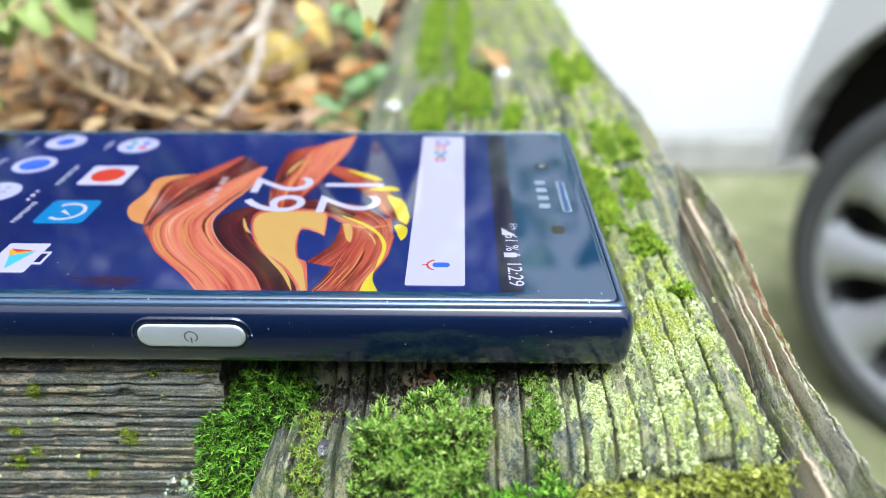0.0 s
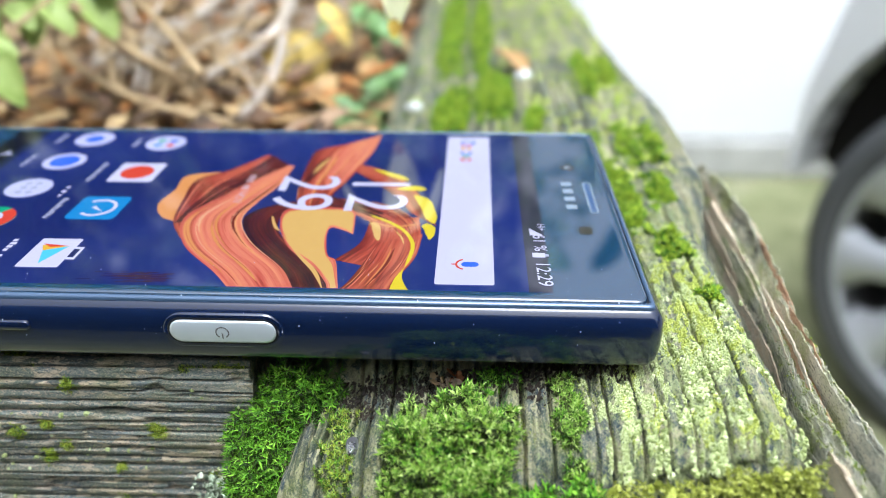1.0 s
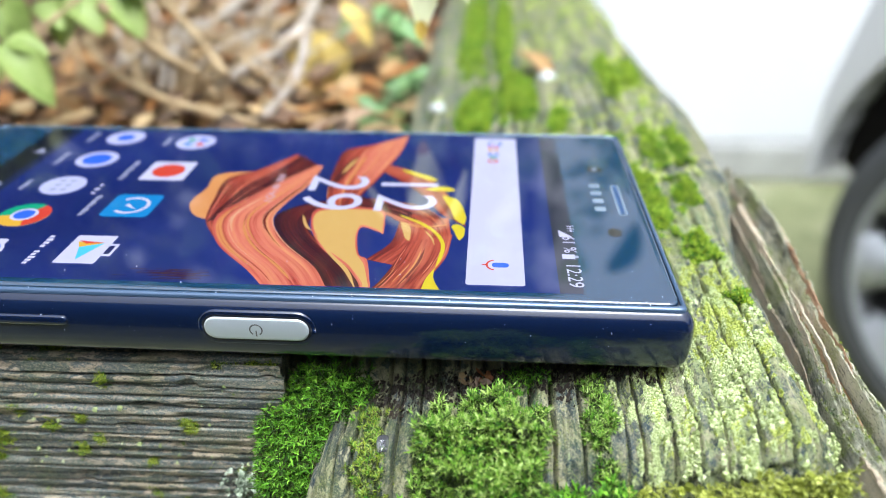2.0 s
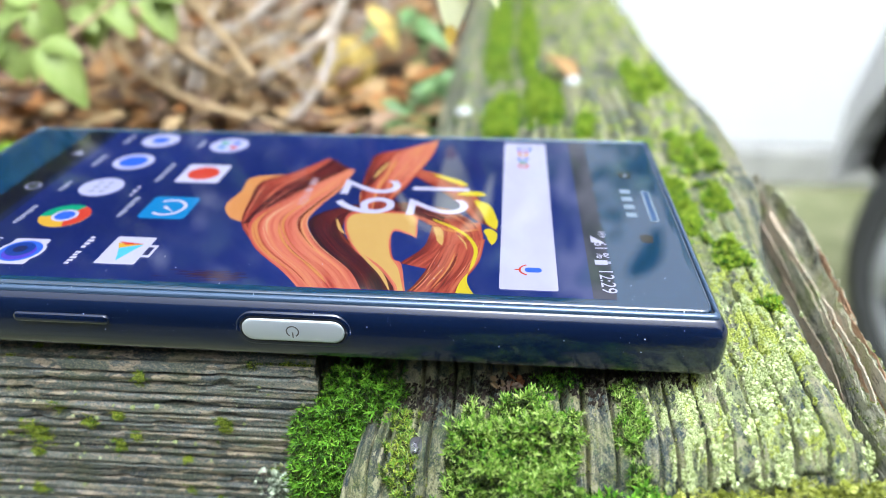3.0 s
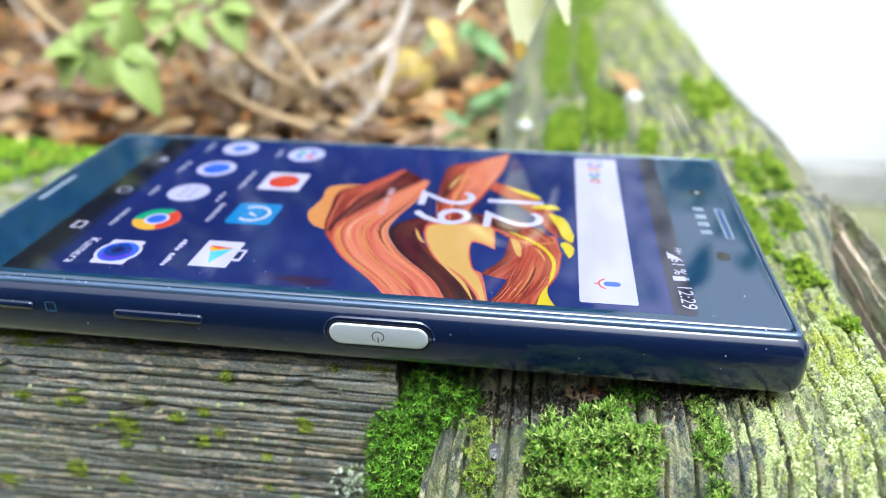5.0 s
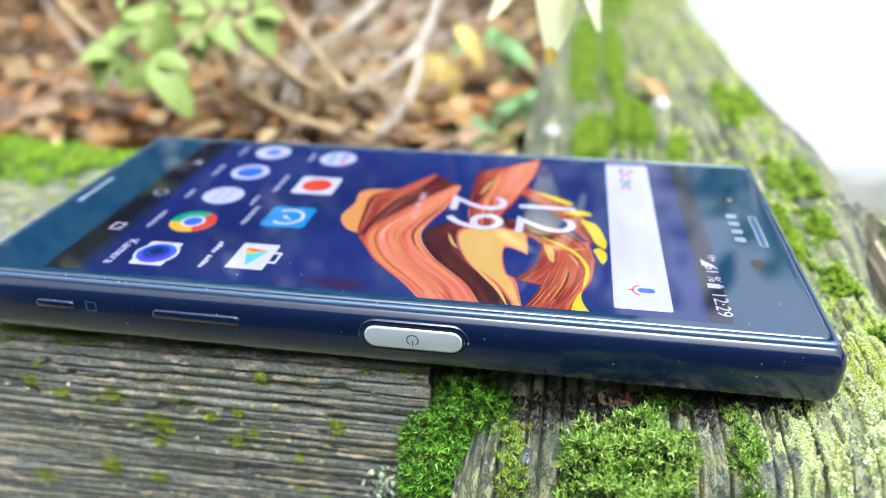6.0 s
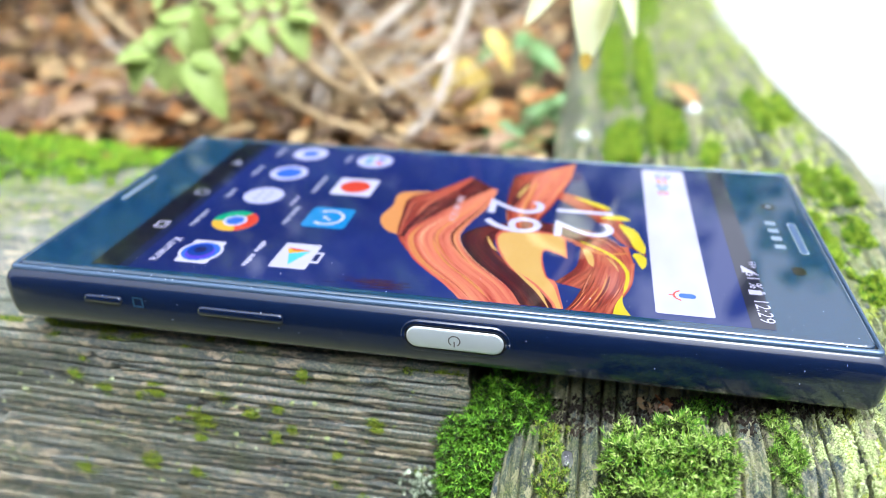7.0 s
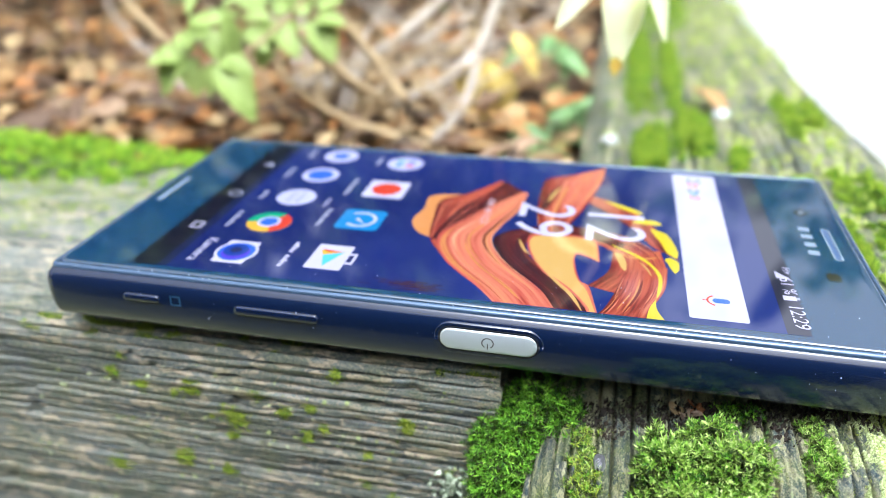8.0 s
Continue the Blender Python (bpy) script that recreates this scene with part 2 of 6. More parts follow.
def streaks(name, *stops):
    """Brush-stroke colours that run along a painted ribbon; the second map coordinate lies across it."""
    m = Mat(name, 0.04, spec=0.9).color((0.004, 0.004, 0.006))
    m.b.inputs["IOR"].default_value = 1.6
    uv = m.n("ShaderNodeUVMap").outputs[0]
    parts = []
    for along, across, detail in ((0.22, 3.2, 3.0), (0.45, 13.0, 7.0)):
        mp = m.n("ShaderNodeMapping", Vector=uv)
        mp.inputs["Scale"].default_value = (along, across, 1.0)
        parts.append(m.n("ShaderNodeTexNoise", Vector=mp.outputs[0], Scale=1.0, Detail=detail, Roughness=0.6, Distortion=0.4).outputs[0])
    f = m.mix(0.42, parts[0], parts[1])
    m.glow(m.ramp(f, *stops), 1.0)
    return m.m


M["salmon"] = streaks("painted_salmon", (0.33, (0.28, 0.025, 0.02)), (0.40, (0.58, 0.09, 0.06)), (0.48, (0.78, 0.21, 0.125)), (0.57, (0.84, 0.30, 0.13)), (0.66, (0.86, 0.45, 0.15)))
M["rust"] = streaks("painted_rust", (0.36, (0.05, 0.006, 0.01)), (0.44, (0.28, 0.032, 0.02)), (0.52, (0.54, 0.095, 0.05)), (0.60, (0.66, 0.17, 0.08)), (0.68, (0.74, 0.33, 0.09)))
M["maroon"] = streaks("painted_maroon", (0.40, (0.022, 0.004, 0.012)), (0.52, (0.10, 0.010, 0.012)), (0.66, (0.38, 0.07, 0.03)))
M["orange"] = streaks("painted_orange", (0.38, (0.45, 0.11, 0.03)), (0.5, (0.74, 0.27, 0.08)), (0.66, (0.82, 0.44, 0.12)))

# the yard
render_wall = Mat("white_render", 0.85, spec=0.2)
rv = render_wall.noise(6, 6, 0.6)
render_wall.color(render_wall.ramp(rv, (0.3, (0.85, 0.86, 0.87)), (0.7, (0.90, 0.91, 0.92)))).bump(render_wall.noise(240, 4), 0.4, 0.002)
M["render"] = render_wall.m
plinth = Mat("grey_plinth", 0.85, spec=0.2)
plinth.color(plinth.ramp(plinth.noise(15, 5), (0.3, (0.42, 0.42, 0.40)), (0.7, (0.58, 0.58, 0.55))))
M["plinth"] = plinth.m
yard = Mat("mossy_paving", 0.85, spec=0.25)
yv = yard.noise(9, 8, 0.65)
yard.color(yard.ramp(yv, (0.3, (0.13, 0.14, 0.06)), (0.55, (0.22, 0.23, 0.12)), (0.75, (0.30, 0.29, 0.20)))).bump(yard.noise(90, 5), 0.6, 0.01)
M["yard"] = yard.m
sky_block = Mat("dark_wall", 0.8, spec=0.2)
sky_block.color(sky_block.ramp(sky_block.noise(8, 6), (0.3, (0.035, 0.04, 0.03)), (0.7, (0.08, 0.085, 0.06))))
M["sky_block"] = sky_block.m
M["tyre"] = Mat("tyre_rubber", 0.7, spec=0.4).color((0.10, 0.105, 0.11)).m
M["tread"] = Mat("tyre_tread", 0.85, spec=0.2).color((0.012, 0.012, 0.012)).m
M["rim_alloy"] = Mat("alloy_rim", 0.45, 0.3).color((0.46, 0.48, 0.50)).m
M["car_paint"] = Mat("white_paint", 0.3, 0.0).color((0.88, 0.89, 0.90)).m
M["arch"] = Mat("arch_liner", 0.85, spec=0.2).color((0.012, 0.011, 0.01)).m
M["window_dark"] = Mat("tinted_glass", 0.05).color((0.01, 0.012, 0.014)).m
M["brake"] = Mat("brake_dark", 0.6).color((0.06, 0.06, 0.062)).m

# ---- building helpers ----
rng = np.random.default_rng(7)


def mesh_of(name, verts, faces, mats, smooth=True, index=None):
    me = bpy.data.meshes.new(name)
    me.from_pydata([tuple(v) for v in verts], [], [tuple(f) for f in faces])
    for mt in mats if isinstance(mats, (list, tuple)) else [mats]:
        me.materials.append(mt)
    if smooth:
        me.polygons.foreach_set("use_smooth", [True] * len(me.polygons))
    if index is not None:
        me.polygons.foreach_set("material_index", list(index))
    me.update()
    return me


def thing(name, verts, faces, mats, label, category, group="", kind="", smooth=True, index=None):
    return tagged(new(name, mesh_of(name, verts, faces, mats, smooth, index)), label, category, group, kind)


def piece(name, verts, faces, mats, parent, label="", smooth=True, index=None):
    ob = new(name, mesh_of(name, verts, faces, mats, smooth, index))
    ob.parent = parent
    if label:
        ob["label"] = label
    return ob


def empty(name, label, category, group="", kind=""):
    return tagged(new(name), label, category, group, kind)


class Soup:
    """Verts and faces of many small islands."""

    def __init__(self):
        self.v, self.f, self.k, self.count = [], [], [], 0

    def add(self, verts, faces, mat=0):
        verts = np.asarray(verts, float)
        self.v.append(verts)
        self.f += [tuple(i + self.count for i in f) for f in faces]
        self.k += [mat] * len(faces)
        self.count += len(verts)

    def verts(self):
        return np.concatenate(self.v)


def hash01(i, j, s):
    h = np.sin(i * 127.1 + j * 311.7 + s * 74.7) * 43758.5453
    return h - np.floor(h)


def vnoise(x, y, s=0):
    """Smooth value noise in two dimensions, 0 to 1."""
    x, y = np.asarray(x, float), np.asarray(y, float)
    i, j = np.floor(x), np.floor(y)
    u, w = x - i, y - j
    u, w = u * u * (3 - 2 * u), w * w * (3 - 2 * w)
    a, b = hash01(i, j, s), hash01(i + 1, j, s)
    c, d = hash01(i, j + 1, s), hash01(i + 1, j + 1, s)
    return (a * (1 - u) + b * u) * (1 - w) + (c * (1 - u) + d * u) * w


def grid_faces(nu, nv):
    a = np.arange(nu - 1)[:, None] * nv + np.arange(nv - 1)[None, :]
    q = np.stack([a, a + nv, a + nv + 1, a + 1], -1).reshape(-1, 4)
    return q.tolist()


def catmull(pts, n):
    """n points on a smooth line through a few."""
    p = np.asarray(pts, float)
    p = np.vstack([2 * p[0] - p[1], p, 2 * p[-1] - p[-2]])
    k = len(p) - 3
    out = []
    for t in np.linspace(0, k - 1e-9, n):
        i, u = int(t), t - int(t)
        a, b, c, d = p[i:i + 4]
        out.append(0.5 * (2 * b + (c - a) * u + (2 * a - 5 * b + 4 * c - d) * u * u + (3 * b - a - 3 * c + d) * u ** 3))
    return np.array(out)


def tube(line, radii, sides=8):
    """A rounded rod along a line of points with a radius at each."""
    line = np.asarray(line, float)
    n = len(line)
    radii = np.broadcast_to(radii, (n,))
    tan = np.gradient(line, axis=0)
    tan /= np.linalg.norm(tan, axis=1)[:, None] + 1e-12
    ref = np.array([0.3, 0.2, 1.0])
    verts = []
    for p, t, r in zip(line, tan, radii):
        a = np.cross(t, ref)
        a /= np.linalg.norm(a) + 1e-12
        b = np.cross(t, a)
        for k in range(sides):
            q = 2 * math.pi * k / sides
            verts.append(p + r * (a * math.cos(q) + b * math.sin(q)))
    faces = [(i * sides + k, i * sides + (k + 1) % sides, (i + 1) * sides + (k + 1) % sides, (i + 1) * sides + k) for i in range(n - 1) for k in range(sides)]
    verts += [line[0], line[-1]]
    faces += [((k + 1) % sides, k, n * sides) for k in range(sides)]
    faces += [((n - 1) * sides + k, (n - 1) * sides + (k + 1) % sides, n * sides + 1) for k in range(sides)]
    return np.array(verts), faces


def frame_of(direction, up=(0, 0, 1)):
    d = np.asarray(direction, float)
    d = d / (np.linalg.norm(d) + 1e-12)
    s = np.cross(d, up)
    if np.linalg.norm(s) < 1e-6:
        s = np.array([1.0, 0, 0])
    s = s / np.linalg.norm(s)
    return d, s, np.cross(s, d)


def leaf(base, direction, up, length, width, droop=0.3, fold=0.25, lobes=0, n=9, thick=0.0003):
    """A leaf blade with a midrib fold, a droop and, if wanted, lobed edges; it has a thin body."""
    d, s, u = frame_of(direction, up)
    base = np.asarray(base, float)
    top = []
    for i in range(n):
        t = i / (n - 1)
        w = width * math.sin(math.pi * t ** 0.8) ** 0.8 * 0.5
        if lobes:
            w *= 0.62 + 0.38 * abs(math.cos(math.pi * lobes * t))
        if i in (0, n - 1):
            w = width * 0.02
        c = base + d * length * t - u * droop * length * t * t
        for k in (-1.0, -0.5, 0.0, 0.5, 1.0):
            ripple = 0.05 * width * math.sin(9 * t + 3 * k)
            top.append(c + s * w * k + u * (abs(k) * fold * w + ripple * abs(k)))
    top = np.array(top)
    low = top - u * thick
    f = grid_faces(n, 5)
    m = len(top)
    faces = f + [tuple(reversed([i + m for i in q])) for q in f]
    edge = [i * 5 for i in range(n)] + [(n - 1) * 5 + k for k in range(1, 5)] + [i * 5 + 4 for i in range(n - 2, -1, -1)] + [k for k in range(3, 0, -1)]
    faces += [(edge[i], edge[(i + 1) % len(edge)], edge[(i + 1) % len(edge)] + m, edge[i] + m) for i in range(len(edge))]
    return np.vstack([top, low]), faces


def unit(v):
    v = np.asarray(v, float)
    return v / (np.linalg.norm(v) + 1e-12)


def moss_shoot(soup, at, up, height, leaf_len, mat=0, leaves=9, slim=0.17, low_dark=False):
    """One moss shoot: a spiral of narrow pointed leaves, old ones low down darkened for shade and young ones at the
    tip.
    """
    up = unit(up)
    a = unit(np.cross(up, (0.31, 0.82, 0.47)))
    b = np.cross(up, a)
    t = ((np.arange(leaves) + 1) / leaves)[:, None]
    q = rng.random() * 6.28 + 2.4 * np.arange(leaves)[:, None] + 0.5 * rng.random((leaves, 1))
    side = a * np.cos(q) + b * np.sin(q)
    out = side * (1.15 - 0.75 * t * t) + up * (0.35 + 0.85 * t)
    out /= np.linalg.norm(out, axis=1)[:, None]
    wide = np.cross(out, up)
    wide *= leaf_len * slim / (np.linalg.norm(wide, axis=1)[:, None] + 1e-9)
    p = np.asarray(at) + up * height * (0.15 + 0.85 * t)
    L = leaf_len * (0.7 + 0.6 * rng.random((leaves, 1))) * (1.0 - 0.35 * t)
    mid = p + out * L * 0.42
    tip = p + out * L + side * L * 0.16 - up * L * 0.16 * (1 - t)
    keel = np.cross(wide, out)
    keel *= leaf_len * 0.06 / (np.linalg.norm(keel, axis=1)[:, None] + 1e-9)
    verts = np.stack([p, mid + wide, tip, mid - wide, mid - keel], 1).reshape(-1, 3)
    if low_dark:
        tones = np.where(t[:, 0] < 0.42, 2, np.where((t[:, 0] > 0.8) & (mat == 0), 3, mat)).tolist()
    else:
        tones = [mat] * leaves
    c = soup.count
    for k in range(leaves):
        o = c + 5 * k
        soup.f += [(o, o + 1, o + 4), (o + 1, o + 2, o + 4), (o + 2, o + 3, o + 4), (o + 3, o, o + 4)]
        soup.k += [tones[k]] * 4
    soup.v.append(verts)
    soup.count += 5 * leaves


# ---- the yard behind: ground, wall ----
GROUND = -0.81


def box(x0, x1, y0, y1, z0, z1, bevel=0.0):
    bm = bmesh.new()
    bmesh.ops.create_cube(bm, size=1.0, matrix=Matrix.LocRotScale(((x0 + x1) / 2, (y0 + y1) / 2, (z0 + z1) / 2), None, (x1 - x0, y1 - y0, z1 - z0)))
    if bevel:
        bmesh.ops.bevel(bm, geom=bm.edges[:], offset=bevel, segments=2, affect="EDGES")
    bm.verts.ensure_lookup_table()
    v = [tuple(p.co) for p in bm.verts]
    f = [tuple(q.index for q in face.verts) for face in bm.faces]
    bm.free()
    return v, f


thing("ground", [(-60, -60, GROUND), (60, -60, GROUND), (60, 60, GROUND), (-60, 60, GROUND)], [(0, 1, 2, 3)], M["yard"],
      "olive mossy paving of the yard below", "ground", kind="structure", smooth=False)
WALL_Y = 1.92
thing("wall_north", *box(-3.0, 6.0, WALL_Y, WALL_Y + 0.24, GROUND + 0.11, GROUND + 1.15, 0.01), M["render"], "plain white rendered wall behind the yard", "wall", kind="structure", smooth=False)
thing("baseboard", *box(-3.0, 6.0, WALL_Y - 0.02, WALL_Y + 0.24, GROUND, GROUND + 0.108, 0.008), M["plinth"], "pale grey plinth along the foot of the white wall", "plinth", kind="structure", smooth=False)

# added out of view: holds back low front sky and darkens the flank's reflection
thing("sky_block_south", *box(-1.3, 1.9, -1.3, -1.1, GROUND, GROUND + 1.75, 0.01), M["sky_block"], "plain dark wall that closes the yard", "wall", kind="structure", smooth=False)

# ---- timbers ----


def grain_lines(a0, a1, pitch, seed, uneven=0.9):
    """Places of the split lines between the ridges."""
    r = np.random.default_rng(seed)
    out = [a0]
    while out[-1] < a1:
        out.append(out[-1] + pitch * (1 - uneven / 2 + uneven * r.random()))
    return np.array(out)


def furrows(a, b, lines, deep, narrow, s, stray=1.0, even=0.0, fine=1.0):
    """Height of weathered grain: split lines across a that wander along b, with ridges of uneven level between them."""
    w = a + stray * (0.0016 * (vnoise(b * 24, a * 60, s) - 0.5) + 0.0005 * (vnoise(b * 95, a * 220, s + 1) - 0.5)) + 0.00008 * (vnoise(b * 420, a * 300, s + 6) - 0.5)
    c = np.interp(w, lines, np.arange(len(lines)))
    k = np.round(c)
    d = np.abs(c - k)
    amount = (0.25 + 0.95 * hash01(k, 3.0, s)) * (0.35 + 0.9 * vnoise(b * 34, k * 7.3, s + 2))
    amount = amount * (1 - even) + even * (0.7 + 0.5 * vnoise(b * 60, k * 7.3, s + 2))
    h = -deep * amount * np.exp(-(d / narrow) ** 2)
    ridge = np.floor(c)
    h = h + fine * (0.0007 * (hash01(ridge, 5.0, s) - 0.5) + 0.0005 * (c - ridge - 0.5))
    h = h + fine * (0.0007 * (vnoise(w / 0.0008, b * 60, s + 3) - 0.5) + 0.0005 * (vnoise(w / 0.00035, b * 160, s + 4) - 0.5))
    chip = vnoise(w / 0.0011, b * 260, s + 5)
    return h - 0.0007 * np.clip((chip - 0.74) / 0.1, 0, 1)


BEAM_L = 0.0155
BEAM_LINES = grain_lines(-0.12, 0.22, 0.0026, 3, 1.1)


def beam_edge(y):
    """The sleeper's outer edge: bulging where the split begins, eaten away in front of it."""
    return np.interp(y, (-0.05, -0.03, 0.004, 0.030, 0.065, 0.11, 0.16, 0.25, 0.35), (0.0800, 0.0808, 0.0808, 0.0862, 0.0868, 0.0845, 0.0818, 0.0792, 0.0775))


def beam_fall(x, y):
    """How far the worn outer edge and front end drop away."""
    far = np.clip((np.asarray(y) - 0.01) / 0.03, 0, 1)
    return (0.004 - 0.0025 * far) * np.clip((x - (beam_edge(y) - 0.006)) / 0.006, 0, 1) ** 2 + 0.0035 * np.clip((-0.0395 - y) / 0.005, 0, 1) ** 2


def beam_top(x):
    return 0.186 * np.asarray(x) - 0.0136


def beam_h(x, y):
    """The worn top of the sleeper."""
    x, y = np.asarray(x, float), np.asarray(y, float)
    z = beam_top(x) + (1 - 0.5 * np.clip((x - 0.055) / 0.008, 0, 1) * (0.4 + 0.9 * vnoise(x * 160, y * 70, 24))) * furrows(x, y, BEAM_LINES, 0.0030, 0.075, 11, 0.6, 0.3) + 0.0012 * (vnoise(x * 60, y * 16, 21) - 0.5)
    z = z + 0.0006 * (vnoise(x * 1700, y * 700, 22) - 0.5) * np.clip((x - 0.054) / 0.008, 0, 1) * np.clip((0.03 - y) / 0.02, 0, 1)
    z = z - 0.003 * np.clip((BEAM_L + 0.004 - x) / 0.004, 0, 1) ** 2
    # added rise, hidden under the telephone, that stops light leaking through the gap
    light_stop = np.clip((y + 0.027) / 0.006, 0, 1) * np.clip((0.030 - y) / 0.006, 0, 1) * np.clip((0.064 - x) / 0.010, 0, 1) * np.clip((x - 0.0165) / 0.004, 0, 1)
    return z - beam_fall(x, y) + 0.85 * light_stop * np.maximum(-beam_top(x) - 0.0012, 0)


def beam_mesh():
    # over the inner side, the top and the outer side; along y to the rotted front end, then down
    ys = np.r_[np.linspace(1.88, 0.64, 40), np.linspace(0.62, 0.13, 70), np.linspace(0.1285, 0.062, 60), np.linspace(0.061, -0.0445, 230)]
    us = np.linspace(0, 1, 560)
    U, Y = np.meshgrid(us, ys)
    X = BEAM_L + (beam_edge(Y) - BEAM_L) * U
    Z = beam_h(X, Y)
    zl = np.linspace(-0.09, -0.0005, 16)[:, None]
    left_z = np.minimum(Z[:, 0][None, :], 0) + zl
    lx = BEAM_L - 0.0006 - 0.001 * vnoise(left_z * 200, np.broadcast_to(ys, left_z.shape) * 40, 23)
    zr = np.r_[np.linspace(0.0006, 0.02, 40), np.linspace(0.025, 0.09, 12)][:, None]
    right_z = Z[:, -1][None, :] - zr
    rx = X[:, -1][None, :] + 0.0009 + 0.0016 * furrows(right_z, np.broadcast_to(ys, right_z.shape), BEAM_LINES, 0.6, 0.18, 25) - 0.002 * np.clip(zr / 0.03, 0, 1)
    GX = np.vstack([lx, X.T, rx])
    GZ = np.vstack([left_z, Z.T, right_z])
    GY = np.broadcast_to(ys, GX.shape)
    P = np.stack([GX, GY, GZ], -1).transpose(1, 0, 2)
    arc = np.cumsum(np.r_[0, np.hypot(np.diff(P[-1][:, 0]), np.diff(P[-1][:, 2]))])
    last = P[-1]
    tail = []
    for k, (dy, dz) in enumerate([(0.0004, 0.0006), (0.0008, 0.0014), (0.0010, 0.0024), (0.0012, 0.0036), (0.0013, 0.005), (0.0013, 0.007), (0.0012, 0.010), (0.001, 0.016), (0.001, 0.024), (0.001, 0.035), (0.001, 0.05), (0.001, 0.08)]):
        rag = 0.0018 * (vnoise(arc * 500, np.full_like(arc, k * 0.9), 31) - 0.5) + 0.002 * (vnoise(arc * 110, np.full_like(arc, k * 0.5), 32) - 0.5)
        q = last.copy()
        q[:, 1] = last[:, 1] - dy + rag
        q[:, 2] = np.maximum(last[:, 2] - dz, np.minimum(last[:, 2], -0.09))
        tail.append(q)
    P = np.concatenate([P, np.array(tail)])
    return P.reshape(-1, 3), grid_faces(P.shape[0], P.shape[1])


bv, bf = beam_mesh()
beam = thing("timber_beam", bv, bf, M["beam"], "weathered grey timber sleeper with mossy lengthwise grain", "timber")

# the splintered outer board beside the beam
SP_TOP = -0.0035
SIDE_LINES = grain_lines(-0.01, 0.06, 0.0017, 8)


def side_x(u, y):
    """Across the split board: 0 at the split, 1 at its torn outer edge."""
    a = np.interp(y, (-0.085, -0.032, -0.020, 0.020, 0.05), (0.0828, 0.0830, 0.0846, 0.0852, 0.0872))
    b = np.interp(y, (-0.085, -0.05, -0.030, -0.004, 0.017, 0.040, 0.056), (0.0925, 0.0915, 0.0905, 0.0925, 0.0950, 0.0935, 0.0885))
    rag = 0.0008 * (vnoise(np.asarray(y) * 130, 3.0, 43) - 0.5) + 0.0008 * (vnoise(np.asarray(y) * 620, 5.0, 42) - 0.5)
    return a + (b - a + rag) * u


def side_h(u, y):
    u, y = np.asarray(u, float), np.asarray(y, float)
    strip = np.floor(u * 6 + 0.15 * vnoise(y * 12, u * 0 + 1, 45))
    step = 0.0026 * (hash01(strip, 2.0, 9) - 0.55) * (0.5 + vnoise(y * 14, strip * 5.1, 44))
    end = np.clip((y - 0.036 - 0.014 * hash01(strip, 4.0, 9)) / 0.006, 0, 1)
    z = SP_TOP + step - 0.0015 * u - 0.004 * np.clip((u - 0.8) / 0.2, 0, 1) ** 2 - 0.012 * end - 0.007 * np.clip(0.16 - u, 0, 1) / 0.16
    z = z + 0.55 * furrows(u * 0.011, y, SIDE_LINES, 0.0024, 0.10, 41, 0.3, 0.5)
    return z + 0.0012 * (vnoise(u * 26, y * 9, 47) - 0.5) + 0.0010 * (vnoise(u * 60, y * 60, 48) - 0.5) + 0.0011 * (vnoise(u * 60, y * 900, 46) - 0.5)


def side_board():
    us, ys = np.linspace(0, 1, 190), np.linspace(0.056, -0.085, 420)
    U, Y = np.meshgrid(us, ys)
    rows = np.stack([side_x(U, Y), Y, side_h(U, Y)], -1)
    head = [rows[:, :1] + np.array([0, 0, -0.03]), rows[:, :1] + np.array([0, 0, -0.006])]
    foot = [rows[:, -1:] + np.array(o) for o in ((0.0005, 0, -0.006), (0.001, 0, -0.02), (0, 0, -0.07))]
    P = np.concatenate(head + [rows] + foot, axis=1)
    return P.reshape(-1, 3), grid_faces(P.shape[0], P.shape[1])


sv_, sf_ = side_board()
board = thing("side_board", sv_, sf_, [M["outer"]], "split grey board with torn brown splinters beside the sleeper", "timber")


def splinter(u, y0, ln, half_w, proud, mat, label=""):
    """A long torn lath that stands along the split, ragged at its top and ends."""
    n = 44
    t = np.linspace(0, 1, n)
    yy = y0 - ln * t
    uu = np.clip(u + 0.05 * (rng.random() - 0.5) * t + 0.006 * (rng.random(n) - 0.5), 0.03, 1.06)
    line = side_h(np.minimum(uu, 0.97), yy)
    base = np.interp(t, (0, 1), (np.median(line[:22]), np.median(line[22:]))) - 0.0004
    up = proud * np.clip(np.minimum(6 * t, 4 * (1 - t)), 0.15, 1) * (0.7 + 0.5 * vnoise(t * 9, u * 50, 53)) + 0.0004 * (rng.random(n) - 0.5)
    half = half_w * np.clip(np.minimum(1, np.minimum(5 * t, 4 * (1 - t))) + 0.12 * (rng.random(n) - 0.5), 0.12, 1)
    cx = side_x(uu, yy)
    v = np.concatenate([np.c_[cx - half, yy, base - 0.003], np.c_[cx - half * 0.85, yy, base + up], np.c_[cx + half * 0.3, yy, base + up * (0.8 + 0.3 * rng.random())], np.c_[cx + half * 0.85, yy, base + up * (0.5 + 0.4 * rng.random())], np.c_[cx + half, yy, base - 0.003]])
    f = [(r * n + i, r * n + i + 1, (r + 1) * n + i + 1, (r + 1) * n + i) for r in range(4) for i in range(n - 1)] + [(0, n, 2 * n, 3 * n, 4 * n), (5 * n - 1, 4 * n - 1, 3 * n - 1, 2 * n - 1, n - 1)]
    piece("splinter", v, f, mat, board, label, False)


